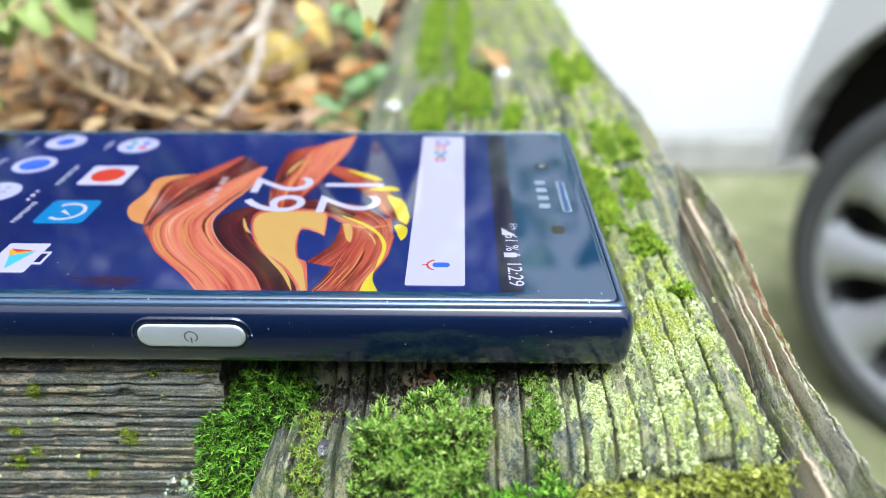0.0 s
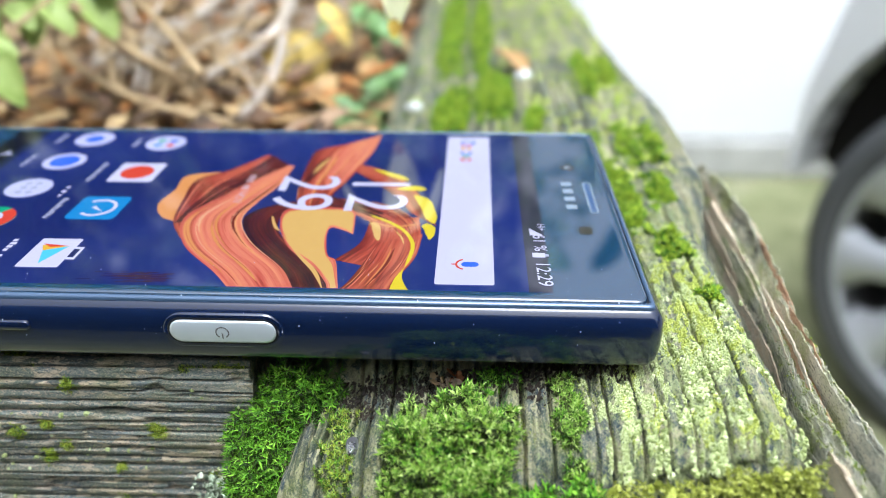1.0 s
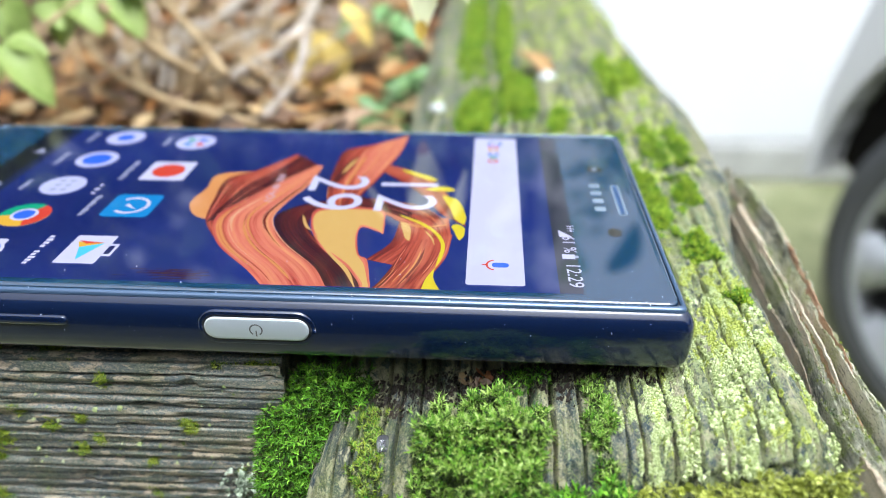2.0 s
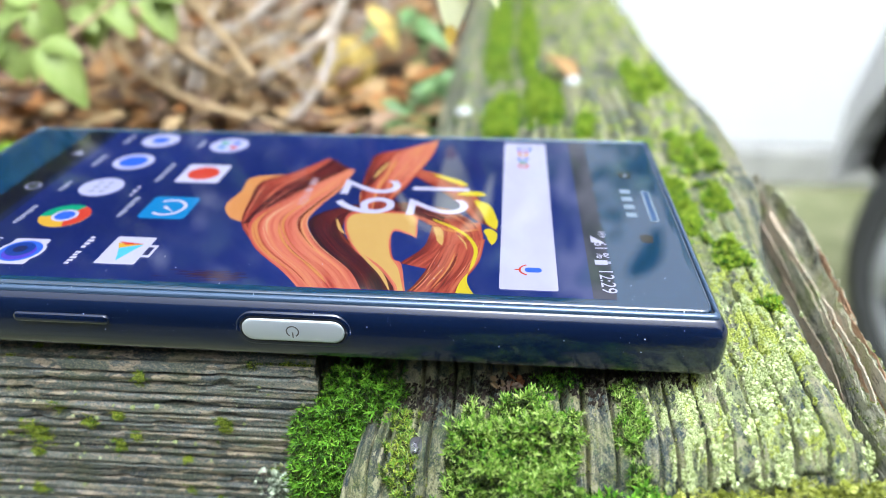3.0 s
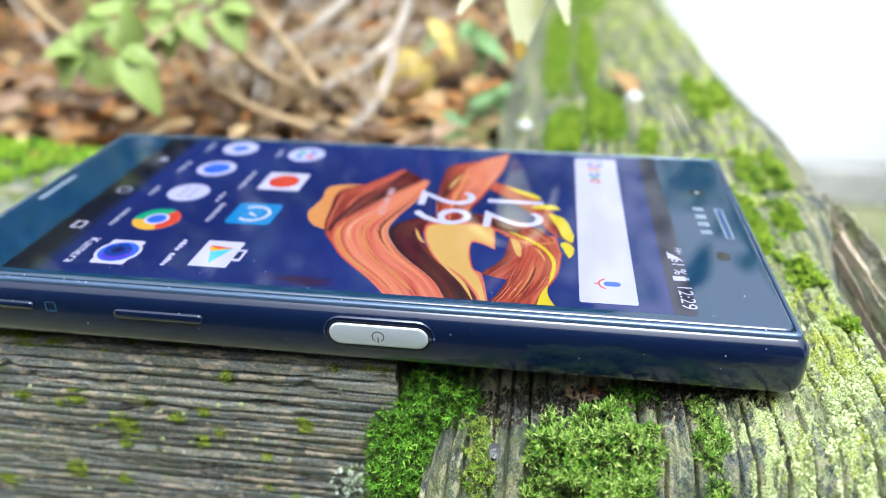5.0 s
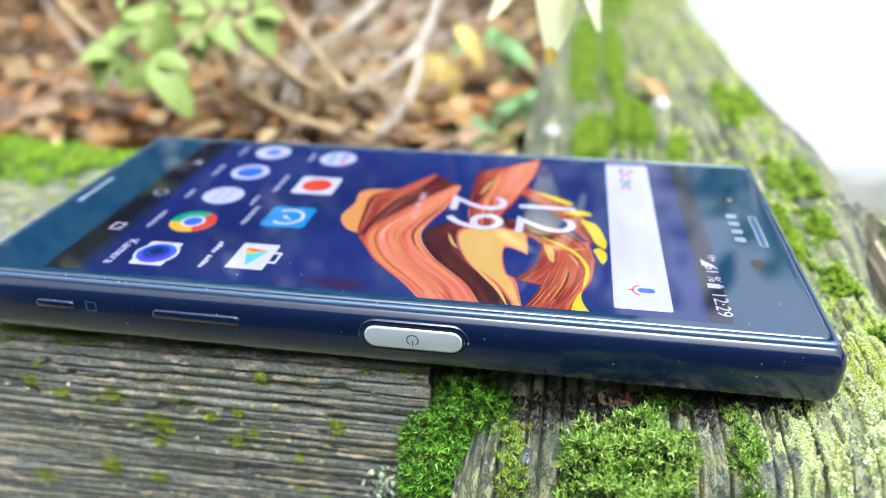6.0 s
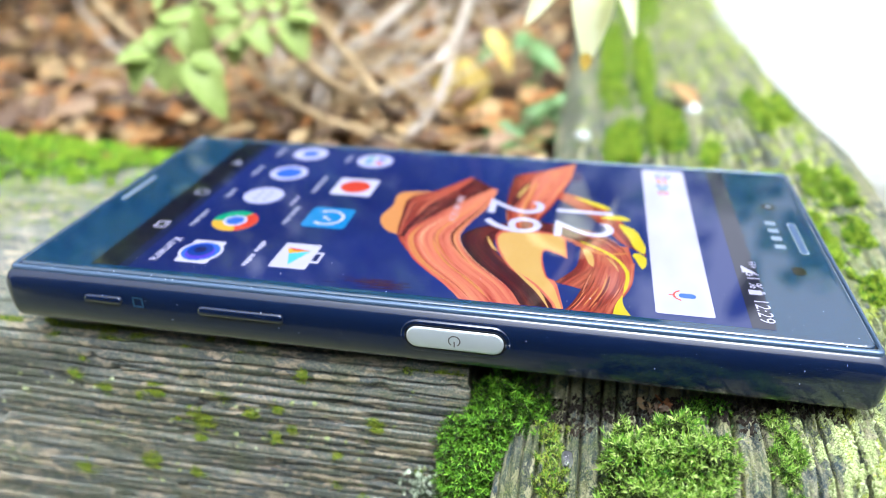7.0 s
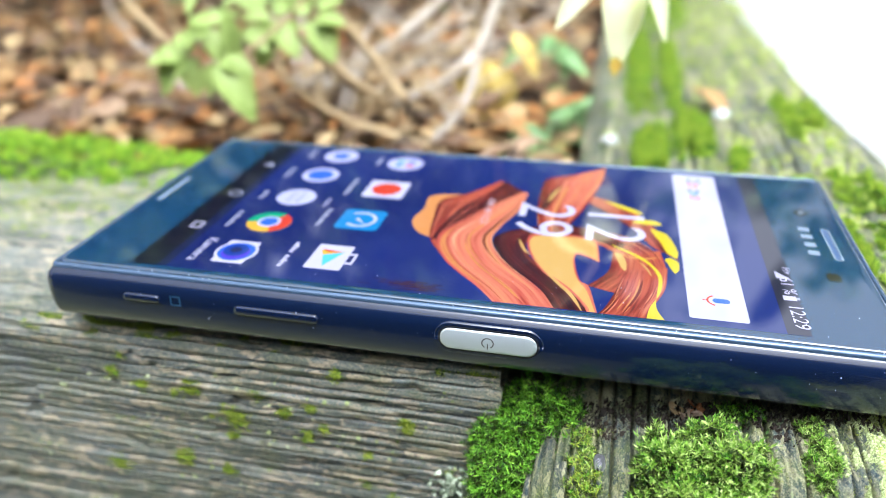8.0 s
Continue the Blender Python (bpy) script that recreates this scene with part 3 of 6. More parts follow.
TORN = (M["splinter"], M["outer"], M["splinter_rust"], M["splinter"], M["outer"])
for k in range(64):
    torn = k < 44
    u = 0.10 + 0.9 * ((k * 0.618) % 1)
    y0 = 0.046 - 0.055 * rng.random() if torn else -0.012 - 0.045 * rng.random()
    splinter(u, y0, 0.014 + 0.030 * rng.random(), 0.00012 + 0.00028 * rng.random() ** 2, (0.0006 + 0.0016 * rng.random()) * (1 if torn else 0.6),
             TORN[k % 5] if torn else M["outer"], "rust-brown torn splinter" if torn and k % 5 == 2 else "")
splinter(1.02, -0.0095, 0.010, 0.0009, 0.0016, M["splinter_rust"], "rust-brown flake of bark at the torn edge")
splinter(0.16, -0.0415, 0.013, 0.0007, 0.0012, M["splinter"], "pale tan torn splinter")
splinter(0.22, 0.026, 0.022, 0.0008, 0.0022, M["splinter"], "pale tan torn splinter")

# the plank under the telephone: grooved front face, top sloping away
PLANK_END, PLANK_FACE = 0.0095, -0.0302


def plank_top(x, y):
    return -0.0028 + 0.018 * np.minimum(np.asarray(x), 0.0) - 0.06 * (np.asarray(y) + 0.03)


PLANK_LINES = grain_lines(-0.14, 0.2, 0.00172, 5, 0.28)


def plank_d(x, z):
    """How far the worn face stands back."""
    x, z = np.asarray(x, float), np.asarray(z, float)
    return furrows(z, x, PLANK_LINES, 0.0027, 0.070, 51, 0.06, 0.85, 0.5) + 0.0016 * (vnoise(x * 25, z * 60, 52) - 0.5)


def plank_mesh():
    xs = np.r_[np.linspace(-1.4, -0.52, 40), np.linspace(-0.5, -0.13, 50), np.linspace(-0.129, -0.07, 90), np.linspace(-0.0695, PLANK_END, 230)]
    face = np.r_[np.linspace(-0.12, -0.05, 40), np.linspace(-0.0495, -0.0055, 350)]
    X, Zf = np.meshgrid(xs, face, indexing="ij")
    Zs = Zf + 0.018 * np.maximum(np.minimum(X, 0.0), -0.2)
    front = np.stack([X, PLANK_FACE - plank_d(X, Zf), Zs], -1)
    zt = plank_top(xs, PLANK_FACE)
    # the upper edge is worn round; the grain runs on over it
    RAD = 0.0026
    th = np.linspace(0.02, math.pi / 2, 34)
    Xr, Th = np.meshgrid(xs, th, indexing="ij")
    dr = furrows(face[-1] + RAD * Th, Xr, PLANK_LINES, 0.0027, 0.070, 51, 0.06, 0.85, 0.5) + 0.0016 * (vnoise(Xr * 25, np.full_like(Xr, face[-1] * 60), 52) - 0.5) * np.cos(Th)
    roll = np.stack([Xr, PLANK_FACE + RAD - (RAD + dr) * np.cos(Th), zt[:, None] - RAD + (RAD + dr) * np.sin(Th)], -1)
    tops = np.r_[np.linspace(RAD + 0.0001, 0.014, 90), np.linspace(0.0143, 0.03, 40), np.linspace(0.031, 0.088, 80)]
    X2, T = np.meshgrid(xs, PLANK_FACE + tops, indexing="ij")
    top = np.stack([X2, T, plank_top(X2, T) + furrows(face[-1] + RAD * (math.pi / 2 - 1) + T - PLANK_FACE, X2, PLANK_LINES, 0.0027, 0.070, 51, 0.06, 0.85, 0.5)], -1)
    back_edge = np.stack([xs, np.full_like(xs, PLANK_FACE + 0.089), np.full_like(xs, -0.12)], -1)[:, None]
    P = np.concatenate([front, roll, top, back_edge], axis=1)
    n, m = P.shape[:2]
    P[-1, :, 0] += 0.0012 * (vnoise(P[-1, :, 2] * 600, P[-1, :, 1] * 300, 58) - 0.5)
    F = grid_faces(n, m)
    F.append(tuple((n - 1) * m + i for i in range(m)))
    return P.reshape(-1, 3), F


pv, pf = plank_mesh()
plank = thing("timber_plank", pv, pf, M["plank"], "weathered grey plank with fine lengthwise grooves", "timber")

# ---- planting bed ----
xs, ys = np.linspace(-1.4, 0.0135, 90), np.linspace(0.058, 1.7, 90)
X, Y = np.meshgrid(xs, ys, indexing="ij")
Z = -0.04 + 0.03 * (vnoise(X * 14, Y * 14, 61) - 0.5) + 0.012 * (vnoise(X * 50, Y * 50, 62) - 0.5)
thing("planting_bed", np.c_[X.ravel(), Y.ravel(), Z.ravel()], grid_faces(90, 90), M["soil"], "dark soil of a raised planting bed", "soil", kind="structure")
thing("retaining_wall", *box(-1.4, 0.083, -0.026, 1.9, GROUND, -0.1, 0.004), M["soil"], "earth-backed foot of the raised bed", "wall", kind="structure", smooth=False)

litter, rot = Soup(), Soup()
for k in range(7600):
    if k < 6400:
        y = 0.066 + 0.75 * rng.random() ** 1.5
        x = 0.01 - (0.05 + 0.55 * y / 0.5 + 0.15) * rng.random()
    else:
        x, y = 0.01 - 1.38 * rng.random(), 0.6 + 1.06 * rng.random()
    z = -0.038 + 0.024 * rng.random()
    q = rng.random() * 6.28
    ln = (0.006 + 0.014 * rng.random()) * (1.0 if k < 6400 else 2.2)
    v, f = leaf((x, y, z), (math.cos(q), math.sin(q), 0.5 * (rng.random() - 0.4)), (0.9 * (rng.random() - 0.5), 0.9 * (rng.random() - 0.5), 1), ln, ln * (0.35 + 0.4 * rng.random()),
                0.7 * (rng.random() - 0.3), 0.5 * rng.random(), int(rng.random() * 3), 7)
    v[:, 0] = np.minimum(v[:, 0], 0.0125)
    (rot if rng.random() < 0.35 else litter).add(v, f)
thing("leaf_litter", litter.verts(), litter.f, M["litter"], "orange and tan fallen leaves covering the bed", "leaf litter", kind="stuff")
thing("rotten_leaves", rot.verts(), rot.f, M["litter_dark"], "dark brown rotting leaves among the litter", "leaf litter", kind="stuff")


def twig(points, r0, r1, mat, label, n=26):
    line = catmull(points, n)
    t = np.linspace(0, 1, n)
    rad = r0 + (r1 - r0) * t + 0.12 * r0 * np.sin(17 * t)
    v, f = tube(line, rad, 9)
    return thing("twig", v, f, mat, label, "twig", "twigs in the bed")


fork = empty("forked_branch", "pale grey forked dead branch lying over the litter", "branch")
fork.location = (-0.03, 0.13, -0.03)
for pts, r0, r1 in (([(-0.060, 0.142, -0.016), (-0.047, 0.150, -0.010), (-0.036, 0.158, -0.004), (-0.029, 0.167, 0.004), (-0.024, 0.178, 0.022), (-0.02, 0.2, 0.05)], 0.0026, 0.0020),
                    ([(-0.048, 0.128, -0.027), (-0.037, 0.137, -0.021), (-0.031, 0.150, -0.012), (-0.0295, 0.165, 0.0)], 0.0022, 0.0018),
                    ([(-0.052, 0.125, -0.014), (-0.066, 0.132, -0.008), (-0.085, 0.15, 0.004), (-0.12, 0.19, 0.03)], 0.0016, 0.0013),
                    ([(-0.045, 0.122, -0.016), (-0.058, 0.119, -0.018), (-0.080, 0.13, -0.016), (-0.09, 0.15, -0.005)], 0.0018, 0.0012)):
    v, f = tube(catmull(pts, 24), np.linspace(r0, r1, 24), 9)
    b = piece("limb", v - np.array(fork.location), f, M["twig_pale"] if r0 > 0.0019 else M["twig_tan"], fork)
twig([(-0.045, 0.115, -0.004), (-0.06, 0.135, 0.003), (-0.09, 0.165, 0.02), (-0.14, 0.22, 0.05)], 0.0014, 0.0010, M["twig_tan"], "thin tan stem slanting over the litter")
twig([(-0.03, 0.11, -0.02), (-0.07, 0.118, -0.012), (-0.10, 0.14, -0.004), (-0.115, 0.17, 0.01)], 0.0015, 0.0010, M["twig_tan"], "curved tan stem lying on the litter")
twig([(-0.10, 0.17, -0.02), (-0.07, 0.21, 0.0), (-0.055, 0.26, 0.02), (-0.05, 0.33, 0.05)], 0.003, 0.002, M["twig_pale"], "pale dry stalk leaning in the bed")
for line in ([(-0.0574, 0.125, -0.0067), (-0.0837, 0.135, -0.0204), (-0.1077, 0.15, -0.0198), (-0.126, 0.172, -0.0073)],
             [(-0.0574, 0.125, -0.0067), (-0.051, 0.13, -0.018), (-0.0443, 0.138, -0.0233)],
             [(-0.0964, 0.155, 0.0085), (-0.0804, 0.14, -0.0019), (-0.0574, 0.125, -0.0067)],
             [(-0.0574, 0.125, -0.0067), (-0.0679, 0.122, -0.0184), (-0.0896, 0.128, -0.023)],
             [(-0.0289, 0.19, 0.0068), (-0.043, 0.17, -0.0012), (-0.0514, 0.15, -0.0091), (-0.0556, 0.14, -0.0167)]):
    twig(line, 0.0011, 0.0007, M["twig_tan"], "thin curved tan stem springing over the litter", 20)
tr = np.random.default_rng(23)
hub = np.array((-0.0574, 0.125, -0.0067))
for k in range(22):
    q = 0.2 + 2.75 * tr.random()
    ln = 0.035 + 0.06 * tr.random()
    d = np.array([math.cos(q), 0.35 + 0.5 * tr.random(), 0.12 + 0.55 * math.sin(q) * tr.random()]) * ln
    start = hub + np.array([0.022 * tr.normal(), 0.012 * abs(tr.normal()), -0.008 * tr.random() - 0.004])
    sag = np.array([0.006 * tr.normal(), 0.0, 0.010 * tr.random()])
    pts = [start, start + d * 0.4 + sag, start + d * 0.75 + sag, start + d]
    twig([np.array([min(p[0], 0.006), p[1], max(p[2], -0.032)]) for p in pts], 0.0004 + 0.0005 * tr.random(), 0.0003, (M["twig_tan"], M["twig_pale"], M["twig_tan"])[k % 3], "thin dry stem of a bare shrub", 14)
for k in range(96):
    y = 0.14 + 0.36 * tr.random()
    x = -0.02 - 0.75 * y * tr.random() - 0.02
    q = tr.random() * 3.14
    ln = 0.03 + 0.18 * y * tr.random()
    d = np.array([math.cos(q), math.sin(q), 0.25 * (tr.random() - 0.4)])
    c = np.array([x, y, -0.032 + 0.012 * tr.random()])
    bend = np.array([tr.normal() * 0.014, tr.normal() * 0.014, 0.008 * tr.random()])
    pts = [c - d * ln / 2, c + bend * 0.6, c + d * ln / 4 + bend, c + d * ln / 2]
    pts = [np.array([min(p[0], 0.008), max(p[1], 0.105), p[2]]) for p in pts]
    twig(pts, 0.0005 + 0.0009 * tr.random(), 0.0004, (M["twig_tan"], M["twig_pale"] if k % 2 else M["twig_tan"], M["twig_dark"])[k % 3], "thin dry twig lying on fallen leaves", 14)
for k in range(40):
    y = 0.17 + 0.16 * tr.random()
    x = 0.0 - (0.02 + 0.85 * y) * tr.random()
    q = 0.3 + 1.1 * tr.random() if k % 3 else 1.7 + 1.2 * tr.random()
    ln = 0.05 + 0.09 * tr.random()
    d = np.array([-math.cos(q), math.sin(q), 0.1 + 0.4 * tr.random()])
    side = np.array([d[1], -d[0], 0]) * 0.03 * (tr.random() - 0.5)
    c = np.array([x, y, -0.028])
    pts = [np.array([min(p[0], 0.008), p[1], p[2]]) for p in (c, c + d * ln * 0.35 + side, c + d * ln * 0.7 + side * 1.2 + (0, 0, 0.004), c + d * ln + (0, 0, -0.006))]
    twig(pts, 0.0008 + 0.0008 * tr.random(), 0.0005, (M["twig_tan"], M["twig_pale"])[k % 2], "thin curved dry stem rising from the litter", 16)

# ---- plants ----


def plant(name, label, mat, spots, category="plant", group=""):
    """A small plant: a stem and its leaves. spots: (base, direction, length, width, lobes)."""
    root = empty(name, label, category, group)
    root.location = spots[0][0]
    o = np.array(spots[0][0])
    for base, d, ln, wd, lobes in spots:
        v, f = leaf(base, d, (0.1, -0.5, 1), ln, wd, 0.35, 0.3, lobes, 11)
        piece("leaf", v - o, f, mat, root)
    return root


def sprig(cx, cy, cz, count, size, spread):
    out = []
    for k in range(count):
        q = 6.28 * k / count + rng.random()
        b = np.array([cx, cy, cz]) + spread * np.array([rng.normal(), rng.normal(), 0.5 * rng.normal()])
        out.append((tuple(b), (math.cos(q), math.sin(q) - 0.3, 0.1 - 0.5 * rng.random()), size * (0.7 + 0.6 * rng.random()), size * (0.45 + 0.25 * rng.random()), 2))
    return out


shrub = plant("green_shrub", "fresh light green leafy shrub over the litter", M["leaf_green"],
    [((-0.1138, 0.098, 0.0112), (-0.852, -0.492, 0.18), 0.0117, 0.0096, 0), ((-0.1138, 0.098, 0.0112), (-0.602, -0.547, -0.581), 0.0140, 0.0127, 0),
     ((-0.1129, 0.098, 0.0112), (0.376, -0.48, -0.792), 0.0120, 0.0088, 0), ((-0.1127, 0.098, 0.0121), (-0.453, 0.403, 0.795), 0.0095, 0.0072, 0),
     ((-0.1045, 0.1, 0.0198), (-0.818, -0.545, -0.182), 0.0106, 0.0095, 0), ((-0.1043, 0.1, 0.0207), (-0.811, 0.361, 0.46), 0.0106, 0.0088, 0),
     ((-0.1035, 0.1, 0.0198), (0.41, -0.547, -0.73), 0.0106, 0.0086, 0), ((-0.1041, 0.1, 0.0215), (0.625, 0.595, 0.506), 0.0097, 0.0079, 0),
     ((-0.0989, 0.092, 0.0114), (0.697, -0.384, -0.606), 0.0200, 0.0116, 0), ((-0.0994, 0.092, 0.0108), (-0.47, -0.355, -0.808), 0.0109, 0.0081, 0),
     ((-0.099, 0.094, 0.0118), (0.981, -0.175, -0.079), 0.0110, 0.0082, 0), ((-0.0974, 0.098, 0.0246), (0.236, -0.255, -0.938), 0.0150, 0.0068, 0),
     ((-0.0913, 0.118, 0.0195), (-0.252, -0.629, -0.736), 0.0153, 0.0125, 0), ((-0.0903, 0.118, 0.0195), (0.707, -0.539, -0.458), 0.0142, 0.0107, 0),
     ((-0.0921, 0.118, 0.0204), (-0.867, -0.408, 0.286), 0.0094, 0.0078, 0), ((-0.09, 0.118, 0.0213), (0.332, 0.604, 0.725), 0.0095, 0.0072, 0),
     ((-0.0791, 0.122, 0.0191), (0.661, -0.508, -0.553), 0.0150, 0.0113, 0), ((-0.078, 0.122, 0.02), (0.969, -0.179, 0.17), 0.0106, 0.0088, 0),
     ((-0.0801, 0.122, 0.0191), (0.464, -0.687, -0.559), 0.0111, 0.0083, 0), ((-0.0809, 0.122, 0.0209), (-0.545, 0.445, 0.711), 0.0086, 0.0065, 0),
     ((-0.0984, 0.112, 0.0186), (0.786, -0.518, -0.337), 0.0111, 0.0083, 0), ((-0.0776, 0.124, 0.0224), (0.71, 0.4, 0.58), 0.0096, 0.0072, 0),
     ((-0.0956, 0.12, 0.0236), (-0.727, 0.364, 0.582), 0.0106, 0.0079, 0)])
so = np.array(shrub.location)
for line, r0, r1 in (([(-0.1528, 0.125, 0.0262), (-0.1333, 0.112, 0.0167), (-0.1124, 0.1, 0.0099), (-0.1009, 0.094, 0.0068)], 0.0013, 0.0008), ([(-0.0818, 0.116, 0.0174), (-0.073, 0.118, 0.0072), (-0.0658, 0.121, 0.0), (-0.057, 0.124, -0.0059)], 0.0015, 0.0013), ([(-0.1009, 0.094, 0.0068), (-0.0873, 0.118, 0.0196), (-0.0813, 0.13, 0.0287)], 0.0009, 0.0007)):
    v, f = tube(catmull(line, 22), np.linspace(r0, r1, 22), 8)
    piece("stem", v - so, f, M["twig_tan"], shrub, "thin tan stem")
plant("green_shrub", "fresh green shoots behind the nearer shrub", M["leaf_green"],
      sprig(-0.085, 0.16, 0.034, 9, 0.016, 0.009) + sprig(-0.064, 0.185, 0.05, 9, 0.016, 0.010) + sprig(-0.10, 0.15, 0.028, 8, 0.017, 0.008) + sprig(-0.105, 0.124, 0.028, 7, 0.013, 0.007))
plant("green_shrub", "light green shrub deeper in the bed", M["leaf_green"], sprig(-0.165, 0.2, 0.04, 12, 0.02, 0.016) + sprig(-0.2, 0.25, 0.05, 12, 0.022, 0.02) + sprig(-0.24, 0.3, 0.06, 10, 0.026, 0.03))
plant("dark_shrub", "dull dark green and grey-green leaves beside the sleeper", M["leaf_dark"],
      sprig(-0.006, 0.118, -0.022, 8, 0.013, 0.006) + sprig(-0.012, 0.105, -0.026, 6, 0.012, 0.005) + sprig(0.001, 0.150, -0.024, 9, 0.015, 0.006) + sprig(0.003, 0.172, -0.016, 8, 0.014, 0.005) + sprig(-0.002, 0.185, -0.002, 8, 0.015, 0.006) + sprig(0.0, 0.125, -0.032, 6, 0.012, 0.006))
plant("dark_shrub", "dark green leaves in the shade of the bed", M["leaf_dark"], sprig(-0.16, 0.36, 0.01, 16, 0.04, 0.04) + sprig(-0.32, 0.42, 0.0, 12, 0.045, 0.05))
plant("yellow_leaf_stem", "two yellow autumn leaves hanging on a pale branch", M["leaf_yellow"],
      [((-0.0275, 0.166, -0.001), (0.22, -0.35, -1.0), 0.028, 0.022, 0), ((-0.031, 0.166, -0.002), (-0.05, -0.3, -1.0), 0.021, 0.014, 0), ((-0.018, 0.172, 0.008), (0.75, -0.2, -0.7), 0.020, 0.009, 0)])
hang = plant("hanging_leaf_spray", "pale cream and yellow-green pointed leaves hanging over the sleeper", M["leaf_lime"],
             [((0.0222, 0.0695, 0.0475), (0.045, -0.66, -0.70), 0.0258, 0.0105, 0), ((0.021, 0.056, 0.0455), (-0.85, -0.2, -0.5), 0.018, 0.0085, 0), ((0.0240, 0.058, 0.0470), (0.75, -0.2, -0.85), 0.0185, 0.0065, 0)])
ho = np.array(hang.location)
v, f = leaf((0.0222, 0.0695, 0.0475), (0.045, -0.66, -0.70), (0.1, -0.5, 1), 0.0258, 0.0105, 0.35, 0.3, 0, 11)
end = v[np.argmax(np.linalg.norm(v - v[0], axis=1))]
v, f = leaf(tuple(end + (0.0, 0.0016, 0.0034)), (0.0, -0.45, -0.9), (0.1, -0.5, 1), 0.0046, 0.0030, 0.1, 0.3, 0, 6)
v = v + np.array((0.0, -0.0016, 0.0002))
piece("withered_tip", v - ho, f, M["leaf_tip"], hang, "brown withered leaf tip")
v, f = tube(catmull([(0.0222, 0.0695, 0.0475), (0.021, 0.074, 0.058), (0.012, 0.10, 0.085), (-0.01, 0.16, 0.13), (-0.04, 0.24, 0.02), (-0.05, 0.26, -0.04)], 30), np.linspace(0.0008, 0.0016, 30), 7)
piece("stem", v - ho, f, M["twig_tan"], hang)


# boughs of the shrub that lean over the bed above
bough = empty("overhanging_shrub", "green leafy boughs leaning over the planting bed", "shrub")
bough.location = (-0.2, 0.55, -0.04)
bo = np.array(bough.location)
for k in range(15):
    x1 = -0.60 + 0.045 * k + 0.03 * rng.normal()
    y1 = 0.33 + 0.25 * rng.random()
    z1 = 0.14 + 0.28 * rng.random()
    line = catmull([(x1 * 0.7, 0.6 + 0.2 * rng.random(), -0.05), (x1 * 0.9, 0.55 + 0.1 * rng.random(), z1 * 0.7), (x1, (y1 + 0.5) / 2, z1), (x1 + 0.03, y1 - 0.06, z1 + 0.03)], 22)
    v, f = tube(line, np.linspace(0.006, 0.0018, 22), 7)
    limb = piece("bough", v - bo, f, M["twig_dark"], bough)
    s = Soup()
    for j in range(60):
        c = line[8 + int(13 * rng.random())] + rng.normal(size=3) * np.array([0.045, 0.04, 0.035])
        c[1] = max(c[1], 0.22)
        c[2] = max(c[2], 0.06)
        d = unit(rng.normal(size=3) + np.array([0, -0.5, -0.1]))
        v, f = leaf(c, d, (0, -0.2, 1), 0.04 + 0.035 * rng.random(), 0.02 + 0.016 * rng.random(), 0.3, 0.3, 0, 8)
        s.add(v, f)
    piece("foliage", s.verts() - bo, s.f, M["leaf_dark"] if k % 3 else M["leaf_green"], bough)

thing("edging_stone", *box(-0.62, -0.36, 0.47, 0.56, -0.05, 0.03, 0.012), M["plinth"], "pale grey stone edging at the back of the bed", "stone")


# trees beyond the wall
def tree(x, y, tall, seed):
    r = np.random.default_rng(seed)
    root = empty("garden_tree", "leafy green tree standing beyond the white wall", "tree", "trees beyond the wall")
    root.location = (x, y, GROUND)
    v, f = tube(catmull([(0, 0, -0.05), (0.05, 0.03, tall * 0.3), (-0.04, 0.05, tall * 0.6), (0.02, 0, tall * 0.92)], 20), np.linspace(0.13, 0.02, 20), 9)
    piece("trunk", v, f, M["twig_dark"], root)
    crown = Soup()
    for k in range(11):
        q = 6.283 * k / 11 * 2.4
        z0 = tall * (0.28 + 0.05 * k)
        reach = tall * (0.32 - 0.016 * k)
        line = catmull([(0, 0, z0), (reach * 0.5 * math.cos(q), reach * 0.5 * math.sin(q), z0 + 0.12 * tall), (reach * math.cos(q), reach * math.sin(q), z0 + 0.16 * tall)], 10)
        v, f = tube(line, np.linspace(0.045, 0.008, 10), 6)
        piece("limb", v, f, M["twig_dark"], root)
        heads = [line[4 + 2 * h] + r.normal(size=3) * 0.05 * tall for h in range(3)]
        for j in range(150):
            c = heads[j % 3] + r.normal(size=3) * 0.036 * tall
            v, f = leaf(c, r.normal(size=3), (0, 0, 1), 0.10 + 0.08 * r.random(), 0.06 + 0.05 * r.random(), 0.3, 0.2, 0, 4)
            crown.add(v, f)
    piece("crown", crown.verts(), crown.f, M["leaf_dark"], root, "green crown with gaps")


for x, y, tall, seed in ((-3.6, 4.2, 4.6, 1), (-1.9, 4.6, 5.0, 5), (-0.5, 5.2, 4.7, 2), (1.7, 5.2, 3.5, 3), (5.4, 4.8, 5.0, 4)):
    tree(x, y, tall, seed)

# ---- moss and lichen ----


def on_beam(x, y):
    return float(beam_h(x, y))


